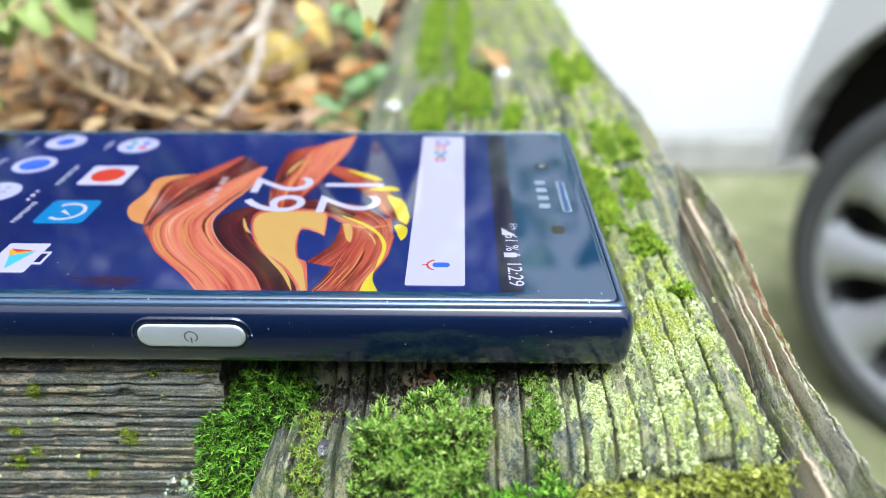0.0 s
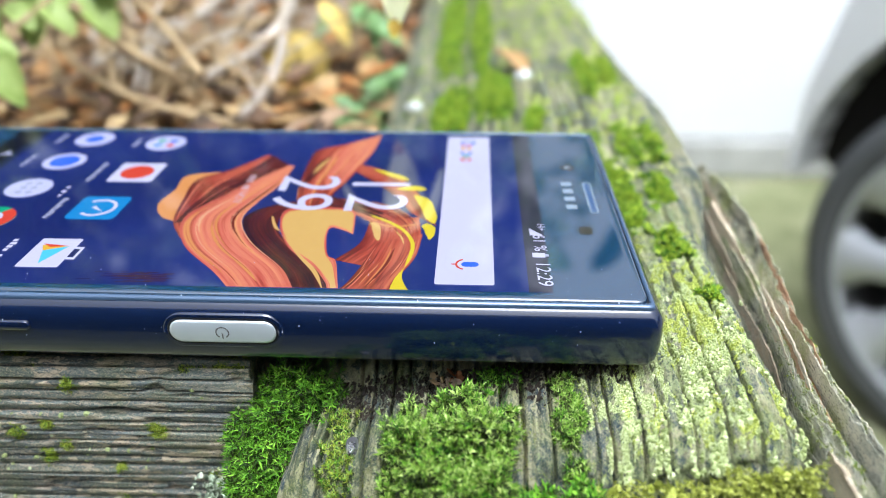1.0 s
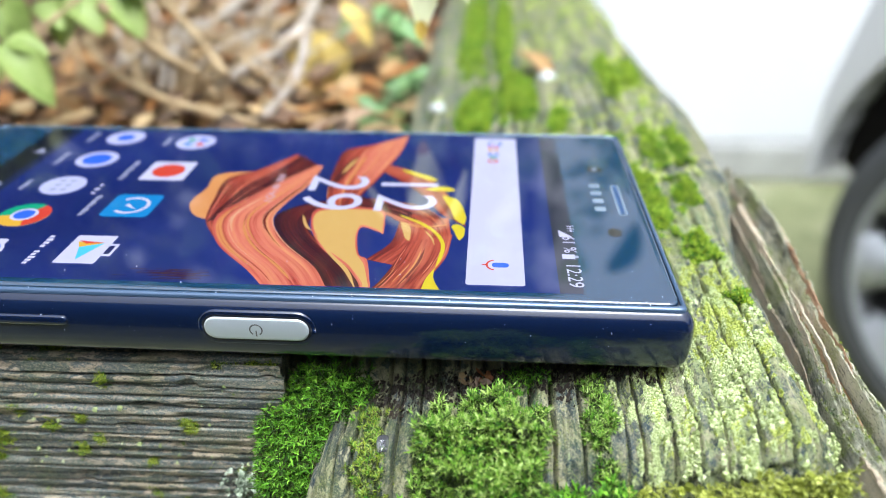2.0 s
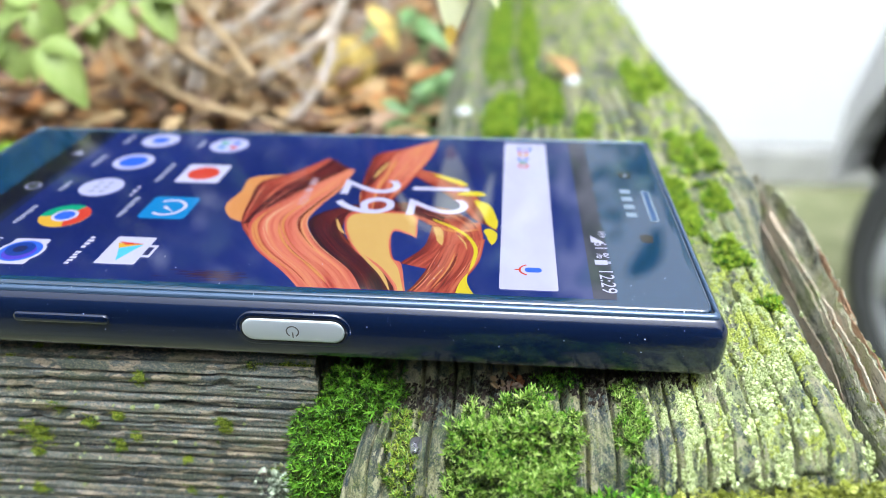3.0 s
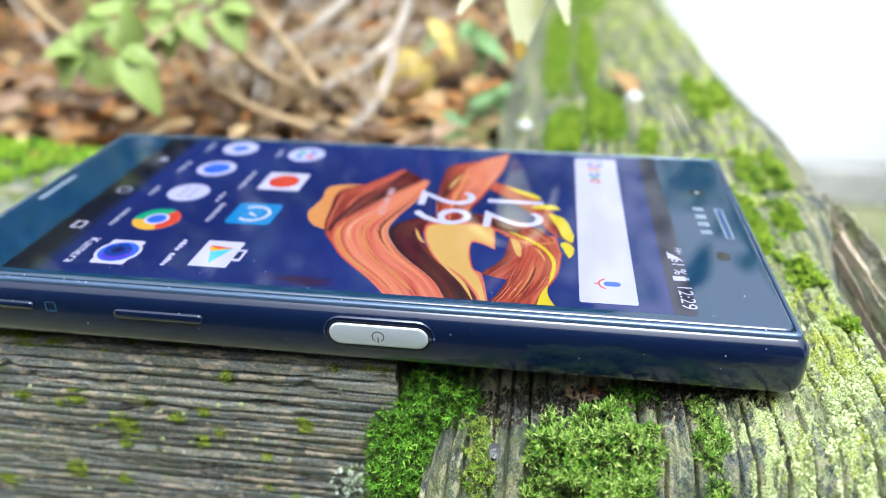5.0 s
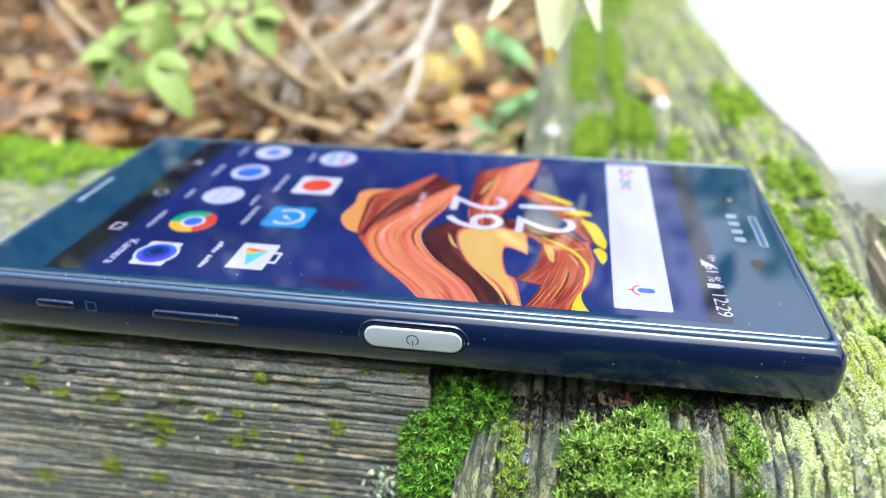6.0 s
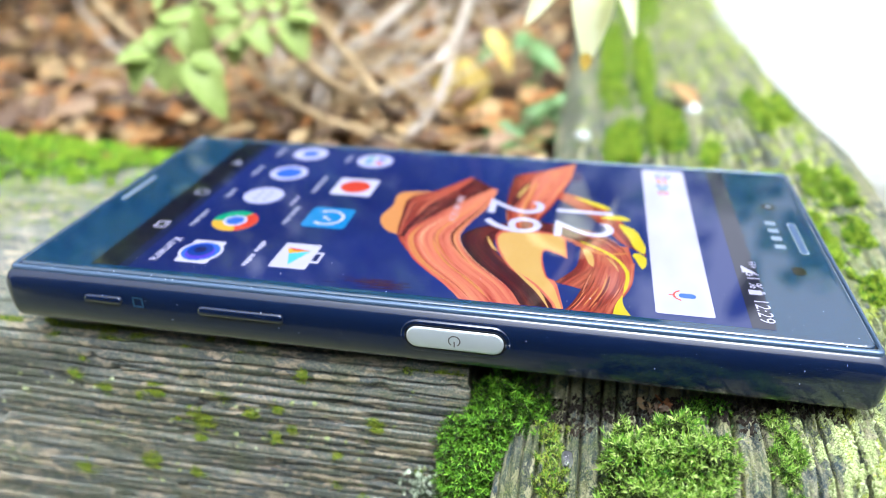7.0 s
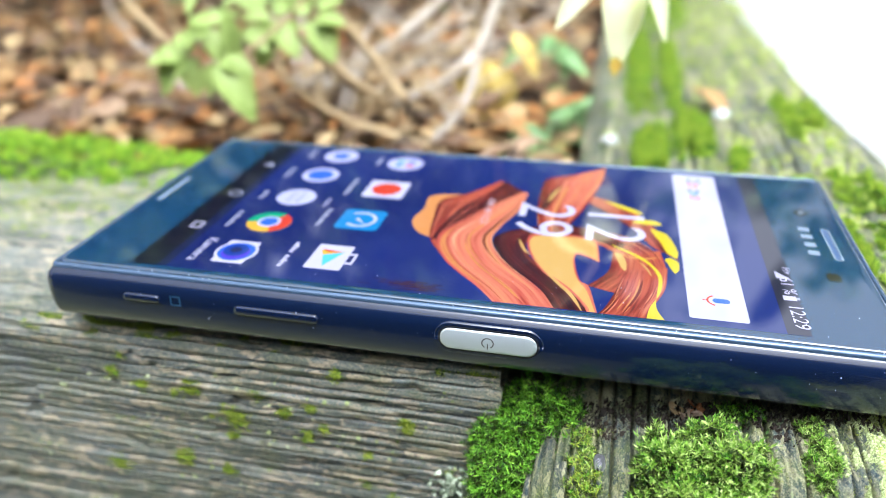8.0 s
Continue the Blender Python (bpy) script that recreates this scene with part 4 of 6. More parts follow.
def moss_patch(label, shoots, mats, at, height, leaf_len, group="moss on the timber", leaves=9, slim=0.15):
    """Moss shoots at places that at() gives: a point, a way up and how far inside the patch it is (0 edge to 1 middle)."""
    s = Soup()
    for k in range(shoots):
        p, up, inside = at()
        h = height * (0.35 + 0.65 * inside) * (0.45 + 0.9 * rng.random()) * (0.55 + 0.8 * float(vnoise(p[0] * 700, p[1] * 700 + p[2] * 500, 76)))
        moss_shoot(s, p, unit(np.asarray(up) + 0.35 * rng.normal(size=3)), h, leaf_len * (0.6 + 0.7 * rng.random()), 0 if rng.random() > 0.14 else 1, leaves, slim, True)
    return thing("moss_patch", s.verts(), s.f, mats, label, "moss", group, index=s.k)


def oval(x0, x1, y0, y1, lift=0.0, rag=0.35, surface=on_beam, up=(0, -0.15, 1)):
    def at():
        while True:
            a, b = rng.random(2) * 2 - 1
            x, y = (x0 + x1) / 2 + a * (x1 - x0) / 2, (y0 + y1) / 2 + b * (y1 - y0) / 2
            r = math.hypot(a, b) + rag * (2 * float(vnoise(x * 500, y * 500, 71)) - 1)
            if r < 1:
                inside = min(1.0, 1.5 * (1 - r))
                return (x, y, surface(x, y) + lift * inside - 0.0004), up, inside
    return at


GREEN = [M["moss"], M["moss_bright"], M["moss_old_shade"], M["moss_bright"]]
PALE = [M["moss_pale"], M["moss"], M["moss_old_shade"], M["moss_tip"]]
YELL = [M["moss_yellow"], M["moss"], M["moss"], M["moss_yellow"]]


def gap_moss():
    t = rng.random()
    w = (0.0066 * (1 - t) + 0.0044 * t) * (rng.random() * 2 - 1) * (0.75 + 0.5 * float(vnoise(t * 9, 0, 73)))
    c = np.array([0.0156, -0.0258, -0.0080]) * (1 - t) + np.array([0.0098, -0.0362, -0.0215]) * t
    return c + np.array([w + 0.0012 * math.sin(t * 9), 0.0012 * rng.normal(), 0.0012 * rng.normal()]), (-0.1, -0.7, 0.8), 1 - abs(w) / 0.007


def lumpy(x0, x1, y0, y1, lift, rag=0.4, s=75):
    """A cushion of moss made of several heads of uneven height."""
    flat = oval(x0, x1, y0, y1, 0.0, rag)

    def at():
        p, up, inside = flat()
        hill = float(vnoise(p[0] * 260, p[1] * 260, s))
        lean = (0.8 * (float(vnoise(p[0] * 400, p[1] * 400, s + 1)) - 0.5), -0.3 + 0.8 * (float(vnoise(p[0] * 400, p[1] * 400, s + 2)) - 0.5), 1)
        return (p[0], p[1], p[2] + lift * hill * (0.3 + 0.7 * inside)), lean, inside * (0.4 + 0.6 * hill)
    return at


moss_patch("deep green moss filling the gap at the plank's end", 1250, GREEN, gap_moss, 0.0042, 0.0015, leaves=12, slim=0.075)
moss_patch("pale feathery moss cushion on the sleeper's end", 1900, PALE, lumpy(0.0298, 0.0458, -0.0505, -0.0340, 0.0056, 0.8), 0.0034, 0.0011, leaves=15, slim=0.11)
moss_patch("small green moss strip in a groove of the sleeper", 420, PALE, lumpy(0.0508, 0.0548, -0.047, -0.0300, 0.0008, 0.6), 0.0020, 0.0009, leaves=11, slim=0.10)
moss_patch("thin yellow-green moss line on the sleeper's edge", 520, [M["moss_tuft"], M["moss"], M["moss_old_shade"], M["moss_tip"]], lumpy(0.0205, 0.0252, -0.049, -0.0295, 0.0004, 0.8), 0.0014, 0.0008, leaves=10, slim=0.10)
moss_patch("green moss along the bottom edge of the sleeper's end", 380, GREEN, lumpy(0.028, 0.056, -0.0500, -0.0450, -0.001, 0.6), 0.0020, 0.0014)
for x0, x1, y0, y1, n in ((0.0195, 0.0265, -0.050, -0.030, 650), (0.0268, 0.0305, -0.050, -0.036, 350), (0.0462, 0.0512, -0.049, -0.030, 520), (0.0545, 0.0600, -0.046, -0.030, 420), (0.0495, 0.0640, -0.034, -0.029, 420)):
    moss_patch("thin olive film of fine moss on the sleeper's grain", n, [M["moss_tuft"], M["lichen_olive"], M["moss_old_shade"], M["moss_tuft"]], oval(x0, x1, y0, y1, 0.0, 0.8), 0.0003, 0.00034, leaves=5)
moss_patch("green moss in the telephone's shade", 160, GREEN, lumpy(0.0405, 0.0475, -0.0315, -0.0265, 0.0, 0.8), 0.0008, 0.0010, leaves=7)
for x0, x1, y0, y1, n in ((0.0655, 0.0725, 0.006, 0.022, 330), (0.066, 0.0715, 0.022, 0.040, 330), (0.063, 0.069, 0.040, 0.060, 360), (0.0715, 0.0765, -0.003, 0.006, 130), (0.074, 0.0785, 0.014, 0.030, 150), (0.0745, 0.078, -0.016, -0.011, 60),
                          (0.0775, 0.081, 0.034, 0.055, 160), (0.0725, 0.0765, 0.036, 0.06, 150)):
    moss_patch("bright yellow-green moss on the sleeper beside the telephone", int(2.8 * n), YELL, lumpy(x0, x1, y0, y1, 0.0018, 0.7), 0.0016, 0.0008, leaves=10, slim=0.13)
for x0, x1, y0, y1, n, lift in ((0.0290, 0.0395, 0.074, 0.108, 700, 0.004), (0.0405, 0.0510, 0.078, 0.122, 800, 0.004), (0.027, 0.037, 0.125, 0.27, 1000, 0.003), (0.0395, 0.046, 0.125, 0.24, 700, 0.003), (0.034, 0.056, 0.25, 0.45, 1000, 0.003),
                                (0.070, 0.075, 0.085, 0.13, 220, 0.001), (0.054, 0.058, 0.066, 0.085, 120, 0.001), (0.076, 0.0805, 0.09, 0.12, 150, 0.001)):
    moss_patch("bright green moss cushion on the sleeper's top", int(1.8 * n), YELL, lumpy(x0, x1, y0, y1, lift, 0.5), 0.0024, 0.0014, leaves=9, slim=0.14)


def board_moss(y0, y1, u0, u1):
    def at():
        u, y = u0 + (u1 - u0) * rng.random(), y0 + (y1 - y0) * rng.random()
        k = float(vnoise(u * 14, y * 300, 79))
        return (float(side_x(u, y)), y, float(side_h(u, y)) - 0.0002), (0.4 * u, -0.1, 1), k
    return at


for y0, y1, u0, u1, n in ((-0.026, -0.008, 0.30, 0.42, 170), (-0.046, -0.030, 0.28, 0.44, 170), (-0.064, -0.052, 0.5, 0.75, 170), (0.0, 0.02, 0.42, 0.52, 120), (-0.04, -0.02, 0.7, 0.82, 110), (-0.05, -0.02, 0.1, 0.5, 260), (-0.08, -0.05, 0.1, 0.9, 300), (-0.02, 0.0, 0.15, 0.4, 140)):
    moss_patch("small olive-green moss growth in a crack of the split board", int(2.5 * n), [M["moss_tuft"], M["moss"], M["moss_old_shade"], M["moss_tuft"]], board_moss(y0, y1, u0, u1), 0.0005, 0.0004, leaves=8, slim=0.12)


def plank_dot(x, z, r, n):
    def at():
        a, b = rng.normal(size=2) * r * 0.62
        return (x + a, PLANK_FACE - float(plank_d(x + a, z + b)) + 0.0001, z + b), (0, -1, 0.35), max(0.0, 1 - math.hypot(a, b) / r)
    moss_patch("tiny yellow-green moss tuft on the plank's face", int(2.6 * n), [M["moss_tuft"], M["moss"], M["moss_tuft"], M["moss_tuft"]], at, 0.0007, 0.00045, "moss tufts on the plank", 7, 0.12)


TUFTS = [(-0.066 + 0.07 * rng.random(), -0.008 - 0.026 * rng.random(), 0.0003 + 0.0005 * rng.random(), 14) for k in range(8)]
for x, z, r, n in ((-0.005, -0.0142, 0.0010, 70), (-0.0355, -0.0175, 0.0018, 190), (-0.0225, -0.0195, 0.0009, 70), (-0.0262, -0.0150, 0.0009, 60), (-0.0365, -0.0215, 0.0008, 50), (-0.043, -0.0125, 0.0012, 70),
                   (-0.0165, -0.0062, 0.0009, 60), (-0.047, -0.0290, 0.0016, 110), (-0.061, -0.0330, 0.0014, 90), (-0.0525, -0.0135, 0.0009, 40), (-0.031, -0.0125, 0.0008, 50), (-0.0195, -0.0175, 0.0007, 40),
                   (-0.0385, -0.0305, 0.001, 60), (-0.058, -0.012, 0.0011, 60), (-0.012, -0.0215, 0.0006, 30), (-0.0215, -0.0135, 0.0007, 40), *TUFTS):
    plank_dot(x, z, r, n)


def crack_moss():
    while True:
        x, y = -0.075 + 0.084 * rng.random(), PLANK_FACE + 0.0005 + 0.006 * rng.random()
        if float(vnoise(x * 330, y * 700, 77)) * 0.6 + float(vnoise(x * 80, y * 90, 78)) * 0.4 > 0.56:
            dy = y - PLANK_FACE
            z = float(plank_top(x, y)) - (0.0026 - math.sqrt(max(0.0, 0.0026 ** 2 - (0.0026 - dy) ** 2)) if dy < 0.0026 else 0.0)
            return (x, y, z - 0.0003), (0, -0.5, 0.8), 0.5


moss_patch("fine dark olive moss along the plank's upper edge", 2600, [M["moss_tuft"], M["moss"], M["moss_old_shade"], M["moss_tuft"]], crack_moss, 0.0007, 0.0005, leaves=6, slim=0.12)


def behind(x, y):
    return float(plank_top(x, y))


moss_patch("bright green moss cushion along the plank's back edge", 5600, [M["moss_cushion"], M["moss_bright"], M["moss"], M["moss_cushion"]], oval(-0.26, -0.086, 0.036, 0.072, 0.005, 0.3, behind), 0.0026, 0.0014, leaves=8)
moss_patch("thin yellowish moss film on the plank's top", 4200, [M["moss_yellow"], M["lichen_olive"], M["moss_tuft"], M["moss_tuft"]], oval(-0.19, -0.070, 0.004, 0.05, 0.0, 0.7, behind), 0.0005, 0.0007, leaves=5)


def crust(name, label, count, mat, at, size, thick, seg=7):
    """Lichen: low, lumpy lobes that sit on the wood."""
    s = Soup()
    for k in range(count):
        p, up, inside = at()
        d, a, b = frame_of(unit(np.asarray(up) + 0.25 * rng.normal(size=3)), (0.2, 1, 0.1))
        r = size * (0.35 + 1.0 * rng.random())
        ph = rng.random() * 6.28
        ring = []
        for j in range(seg):
            q = 6.28 * j / seg
            rr = r * (0.65 + 0.55 * rng.random())
            ring.append(np.asarray(p) + (a * math.cos(q + ph) + b * math.sin(q + ph)) * rr)
        h = thick * (0.5 + rng.random())
        mid = [np.asarray(p) + (v - np.asarray(p)) * 0.72 + d * h for v in ring]
        verts = [v - d * 0.0003 for v in ring] + mid + [np.asarray(p) + d * h * 0.8]
        faces = [(j, (j + 1) % seg, seg + (j + 1) % seg, seg + j) for j in range(seg)] + [(seg + j, seg + (j + 1) % seg, 2 * seg) for j in range(seg)]
        s.add(verts, faces)
    return thing(name, s.verts(), s.f, mat, label, "lichen", "", "stuff", False)


def lichen_field(x0, x1, y0, y1, cut, want, s=81, fade=None):
    """Places of lichen crumbs, crowded in drifts that follow the grain."""
    pts = np.empty((0, 3))
    r = np.random.default_rng(s)
    while len(pts) < want:
        x, y = x0 + (x1 - x0) * r.random(60000), y0 + (y1 - y0) * r.random(60000)
        n = 0.40 * vnoise(x * 900, y * 330, s) + 0.34 * vnoise(x * 2600, y * 1300, s + 1) + 0.26 * vnoise(x * 260, y * 90, s + 2)
        h = beam_h(x, y) - beam_top(x) + beam_fall(x, y)
        keep = n - np.clip((-0.0004 - h) / 0.002, 0, 0.3) > cut + (fade(x, y) if fade else 0)
        x, y = x[keep], y[keep]
        pts = np.vstack([pts, np.c_[x, y, beam_h(x, y)]])
    it = iter(pts[:want])
    return lambda: (next(it), (0, 0, 1), 1.0)


def to_edge(x, y):
    return 0.12 * np.clip((0.066 - x) / 0.012, 0, 1) + 0.10 * np.clip((y + 0.012) / 0.03, 0, 1) + 0.05 * np.clip((y + 0.024) / 0.01, 0, 1) + 0.12 * np.clip((x - 0.0785) / 0.003, 0, 1) + 0.10 * np.clip((x - 0.070) / 0.006, 0, 1) * np.clip((-0.030 - y) / 0.006, 0, 1)


crust("pale_lichen", "pale mint crusty lichen spread over the sleeper", 22000, M["lichen"], lichen_field(0.0535, 0.0805, -0.0458, 0.010, 0.555, 22000, 81, to_edge), 0.00013, 0.00015, 5)
crust("yellow_lichen", "yellow-green crumbly lichen spread over the sleeper", 21000, M["lichen_yellow"], lichen_field(0.060, 0.0805, -0.043, 0.050, 0.545, 21000, 85, lambda x, y: 0.14 * np.clip((y + 0.008) / 0.03, 0, 1) + 0.1 * np.clip((0.066 - x) / 0.01, 0, 1) + 0.03 * np.clip((-0.03 - y) / 0.01, 0, 1) + 0.12 * np.clip((x - 0.0775) / 0.003, 0, 1)), 0.00012, 0.00016, 5)
crust("lichen_lumps", "thick pale lichen lumps on the sleeper", 3000, M["lichen"], lichen_field(0.0535, 0.0822, -0.0458, -0.012, 0.60, 3000, 101, to_edge), 0.00026, 0.00034, 7)
crust("far_lichen", "pale yellow-green lichen further along the sleeper", 3200, M["lichen_yellow"], lichen_field(0.046, 0.0825, 0.03, 0.36, 0.60, 3200, 89), 0.0005, 0.0003, 6)
crust("pale_lichen_far", "pale lichen spots further along the sleeper", 2200, M["moss_yellow"], lichen_field(0.02, 0.0825, 0.04, 0.36, 0.62, 2200, 93), 0.0005, 0.0003, 6)


def end_face(deep=0.017):
    x = 0.052 + 0.029 * rng.random()
    z = float(beam_top(x)) - 0.004 - deep * rng.random()
    return (x, -0.0462 - 0.0012 * rng.random() + 0.0006 * rng.normal(), z), (0.2 * rng.normal(), -1, 0.7), rng.random()


crust("end_lichen", "mustard lichen clumps on the sleeper's end", 500, M["lichen_olive"], end_face, 0.0005, 0.0008, 6)
s = Soup()
for k in range(1300):
    p, up, inside = end_face()
    moss_shoot(s, p, unit(np.asarray(up) + 0.6 * rng.normal(size=3)), 0.0010 + 0.0022 * rng.random(), 0.0009, 0, 8, 0.14)
thing("shrubby_lichen", s.verts(), s.f, M["lichen_olive"], "frizzy olive-yellow lichen on the sleeper's end", "lichen", "", "stuff")


def plank_fleck():
    while True:
        x, z = PLANK_END - 0.11 * rng.random(), -0.006 - 0.04 * rng.random()
        if float(vnoise(x * 90, z * 300, 91)) > 0.55:
            return (x, PLANK_FACE - float(plank_d(x, z)), z), (0, -1, 0.1), 1.0


crust("plank_flecks", "small pale lichen flecks on the plank's face", 260, M["lichen"], plank_fleck, 0.00035, 0.00010, 6)

# a frilly grey-green lichen at the plank's lower corner: small upturned lobes crowded into a cushion
s = Soup()
for k in range(420):
    c = np.array([0.0042, -0.0320, -0.0252]) + rng.normal(size=3) * np.array([0.0020, 0.0006, 0.0015])
    d, a, b = frame_of(unit(rng.normal(size=3) * 0.8 + np.array([0, -0.9, 0.7])), (0.2, 0.4, 1))
    r = 0.00022 + 0.00035 * rng.random()
    rim = [c + (a * math.cos(q) + b * math.sin(q)) * r * (0.6 + 0.7 * rng.random()) + d * r * (0.5 + 0.5 * rng.random()) for q in np.arange(8) * 0.785]
    s.add([c - d * r * 0.3] + rim + [c + d * r * 0.15], [(0, 1 + (j + 1) % 8, 1 + j) for j in range(8)] + [(9, 1 + j, 1 + (j + 1) % 8) for j in range(8)])
thing("grey_lichen", s.verts(), s.f, M["lichen_grey"], "frilly pale grey-green lichen at the plank's corner", "lichen")

# the yellowish resin drop, the rusty nail head and small chips on the sleeper


def blob(at, r, squash, n=9, s=0):
    v, f = [], []
    m = 12
    for i in range(n + 1):
        th = math.pi * i / n
        for k in range(m):
            ph = 6.2832 * k / m
            q = 1 + 0.35 * (float(vnoise(2 * math.cos(ph) + 9, 2 * math.cos(th) + math.sin(ph) + 9, s)) - 0.5)
            v.append((at[0] + r[0] * q * math.sin(th) * math.cos(ph), at[1] + r[1] * q * math.sin(th) * math.sin(ph), at[2] + squash * q * math.cos(th)))
    f = [(i * m + k, i * m + (k + 1) % m, (i + 1) * m + (k + 1) % m, (i + 1) * m + k) for i in range(n) for k in range(m)]
    return v, f


M["resin"] = Mat("clear_drop", 0.08).color((0.26, 0.26, 0.28)).m
M["rust_metal"] = bark_mat("rusty_metal", (0.05, 0.03, 0.02), (0.27, 0.11, 0.04))
M["quartz"] = Mat("pale_chip", 0.6).color((0.46, 0.48, 0.44)).m


def crumb(at, size, count, mat, label):
    """A crumb of bark: small broken flakes lying on one another."""
    s = Soup()
    for k in range(count):
        c = np.asarray(at) + rng.normal(size=3) * np.array([0.45, 0.5, 0.3]) * size
        d, a, b = frame_of(unit(rng.normal(size=3) + np.array([0, -0.3, 1.0])), (0.3, 1, 0.2))
        h = size * (0.12 + 0.15 * rng.random())
        rim = [c + (a * math.cos(q) * size * 0.75 + b * math.sin(q) * size * 0.45) * (0.6 + 0.6 * rng.random()) for q in np.arange(6) * 1.047]
        s.add(rim + [p + d * h for p in rim], [(j, (j + 1) % 6, 6 + (j + 1) % 6, 6 + j) for j in range(6)] + [tuple(range(6, 12)), (5, 4, 3, 2, 1, 0)])
    thing("bark_crumb", s.verts(), s.f, mat, label, "bark", smooth=False)


M["resin"].node_tree.nodes["Principled BSDF"].inputs["Transmission Weight"].default_value = 0.75
thing("water_drop", *blob((0.0250, -0.0390, on_beam(0.0250, -0.0390) + 0.0004), (0.0010, 0.0017), 0.0007, 12, 3), M["resin"], "small glistening drop on the sleeper's grain", "drop")
crumb((0.0388, -0.0277, on_beam(0.0388, -0.0277) + 0.0006), 0.0011, 9, M["rust_metal"], "rust-brown crumb of bark on the sleeper")
crumb((0.0362, -0.0272, on_beam(0.0362, -0.0272) + 0.0006), 0.0011, 9, M["twig_tan"], "tan crumb of bark on the sleeper")
crumb((0.0374, -0.0285, on_beam(0.0374, -0.0285) + 0.0002), 0.0010, 8, M["twig_dark"], "dark crumb of bark on the sleeper")
# bark crumbs, blackened and crowded to deepen the shade beside the telephone
M["shade_peat"] = bark_mat("rotten_bark_shade", (0.006, 0.005, 0.004), (0.036, 0.025, 0.016))
s = Soup()
for k in range(2600):
    x = 0.0175 + 0.045 * rng.random()
    y = -0.0262 - 0.0062 * rng.random() ** 1.4 * (0.45 + float(vnoise(x * 300, 0, 97)))
    c = np.array([x, y, on_beam(x, y) + 0.0003 * rng.random()])
    d, a, b = frame_of(unit(rng.normal(size=3) + np.array([0, -0.4, 1.2])), (0.3, 1, 0.2))
    r = 0.00010 + 0.00028 * rng.random() ** 2
    rim = [c + (a * math.cos(q) * 0.7 + b * math.sin(q) * 1.3) * r * (0.6 + 0.7 * rng.random()) for q in np.arange(6) * 1.047]
    s.add([p - d * r * 0.3 for p in rim] + [p + d * r * 0.25 for p in rim], [(j, (j + 1) % 6, 6 + (j + 1) % 6, 6 + j) for j in range(6)] + [tuple(range(6, 12))])
thing("rotten_shade_crumbs", s.verts(), s.f, M["shade_peat"], "rotten bark crumbs, extra dark for the shade along the telephone's edge", "bark crumbs", "", "stuff", False)
thing("pale_chip", *blob((0.0228, 0.1015, on_beam(0.0228, 0.1015) + 0.0003), (0.0026, 0.0030), 0.0018, s=7), M["quartz"], "white chip lying on the sleeper", "stone")
v, f = leaf((0.047, 0.132, 0.0005), (0.5, -0.9, -0.1), (0.2, 0, 1), 0.022, 0.009, 0.1, 0.5, 0, 9)
thing("fallen_leaf", v, f, M["litter"], "curled pale orange leaf fallen on the sleeper", "leaf")
thing("pale_chip", *blob((0.0555, 0.116, on_beam(0.0555, 0.116) + 0.0003), (0.003, 0.004), 0.0015, s=8), M["quartz"], "white chip beside a fallen leaf", "stone")

# ---- the car ----
WHEEL = Vector((0.787, 0.781, GROUND + 0.305))
facing = Vector((-0.80, -0.60, 0)).normalized()


def lathe(profile, seg=48):
    """Turned about the y axis: (radius, y) pairs."""
    v = [(r * math.cos(6.28318 * k / seg), y, r * math.sin(6.28318 * k / seg)) for r, y in profile for k in range(seg)]
    n = len(profile)
    f = [(i * seg + k, i * seg + (k + 1) % seg, (i + 1) * seg + (k + 1) % seg, (i + 1) * seg + k) for i in range(n - 1) for k in range(seg)]
    return v, f


car = empty("parked_car", "white car parked in the yard, alloy wheel and dark arch", "car")
turn = (-facing).to_track_quat("Y", "Z").to_matrix().to_4x4()
car.matrix_world = Matrix.Translation((WHEEL.x, WHEEL.y, GROUND)) @ turn
lift = np.array([0, 0, 0.305])


def carpart(name, v, f, mat, label="", parent=None, smooth=True):
    return piece(name, np.asarray(v, float) + (lift if parent is None else 0), f, mat, parent or car, label, smooth)


# the car's own axes: +y into the car, x along its side
tv, tf = lathe([(0.246, 0.0), (0.252, -0.010), (0.270, -0.018), (0.290, -0.012), (0.301, 0.0)])
wheel = carpart("wheel", tv, tf, M["tyre"], "black tyre")
v, f = lathe([(0.301, 0.0), (0.3045, 0.012), (0.305, 0.03), (0.305, 0.16), (0.295, 0.19), (0.22, 0.2)])
carpart("tread", np.array(v) + lift, f, M["tread"], "dark tread", wheel)
v, f = lathe([(0.250, -0.004), (0.242, -0.008), (0.234, 0.0), (0.230, 0.03), (0.225, 0.12), (0.0, 0.121)])
carpart("rim", np.array(v) + lift, f, M["brake"], "", wheel)
v, f = lathe([(0.252, 0.0), (0.249, -0.013), (0.243, -0.015), (0.236, 0.002), (0.232, 0.02)])
carpart("rim_ring", np.array(v) + lift, f, M["rim_alloy"], "grey alloy ring", wheel)
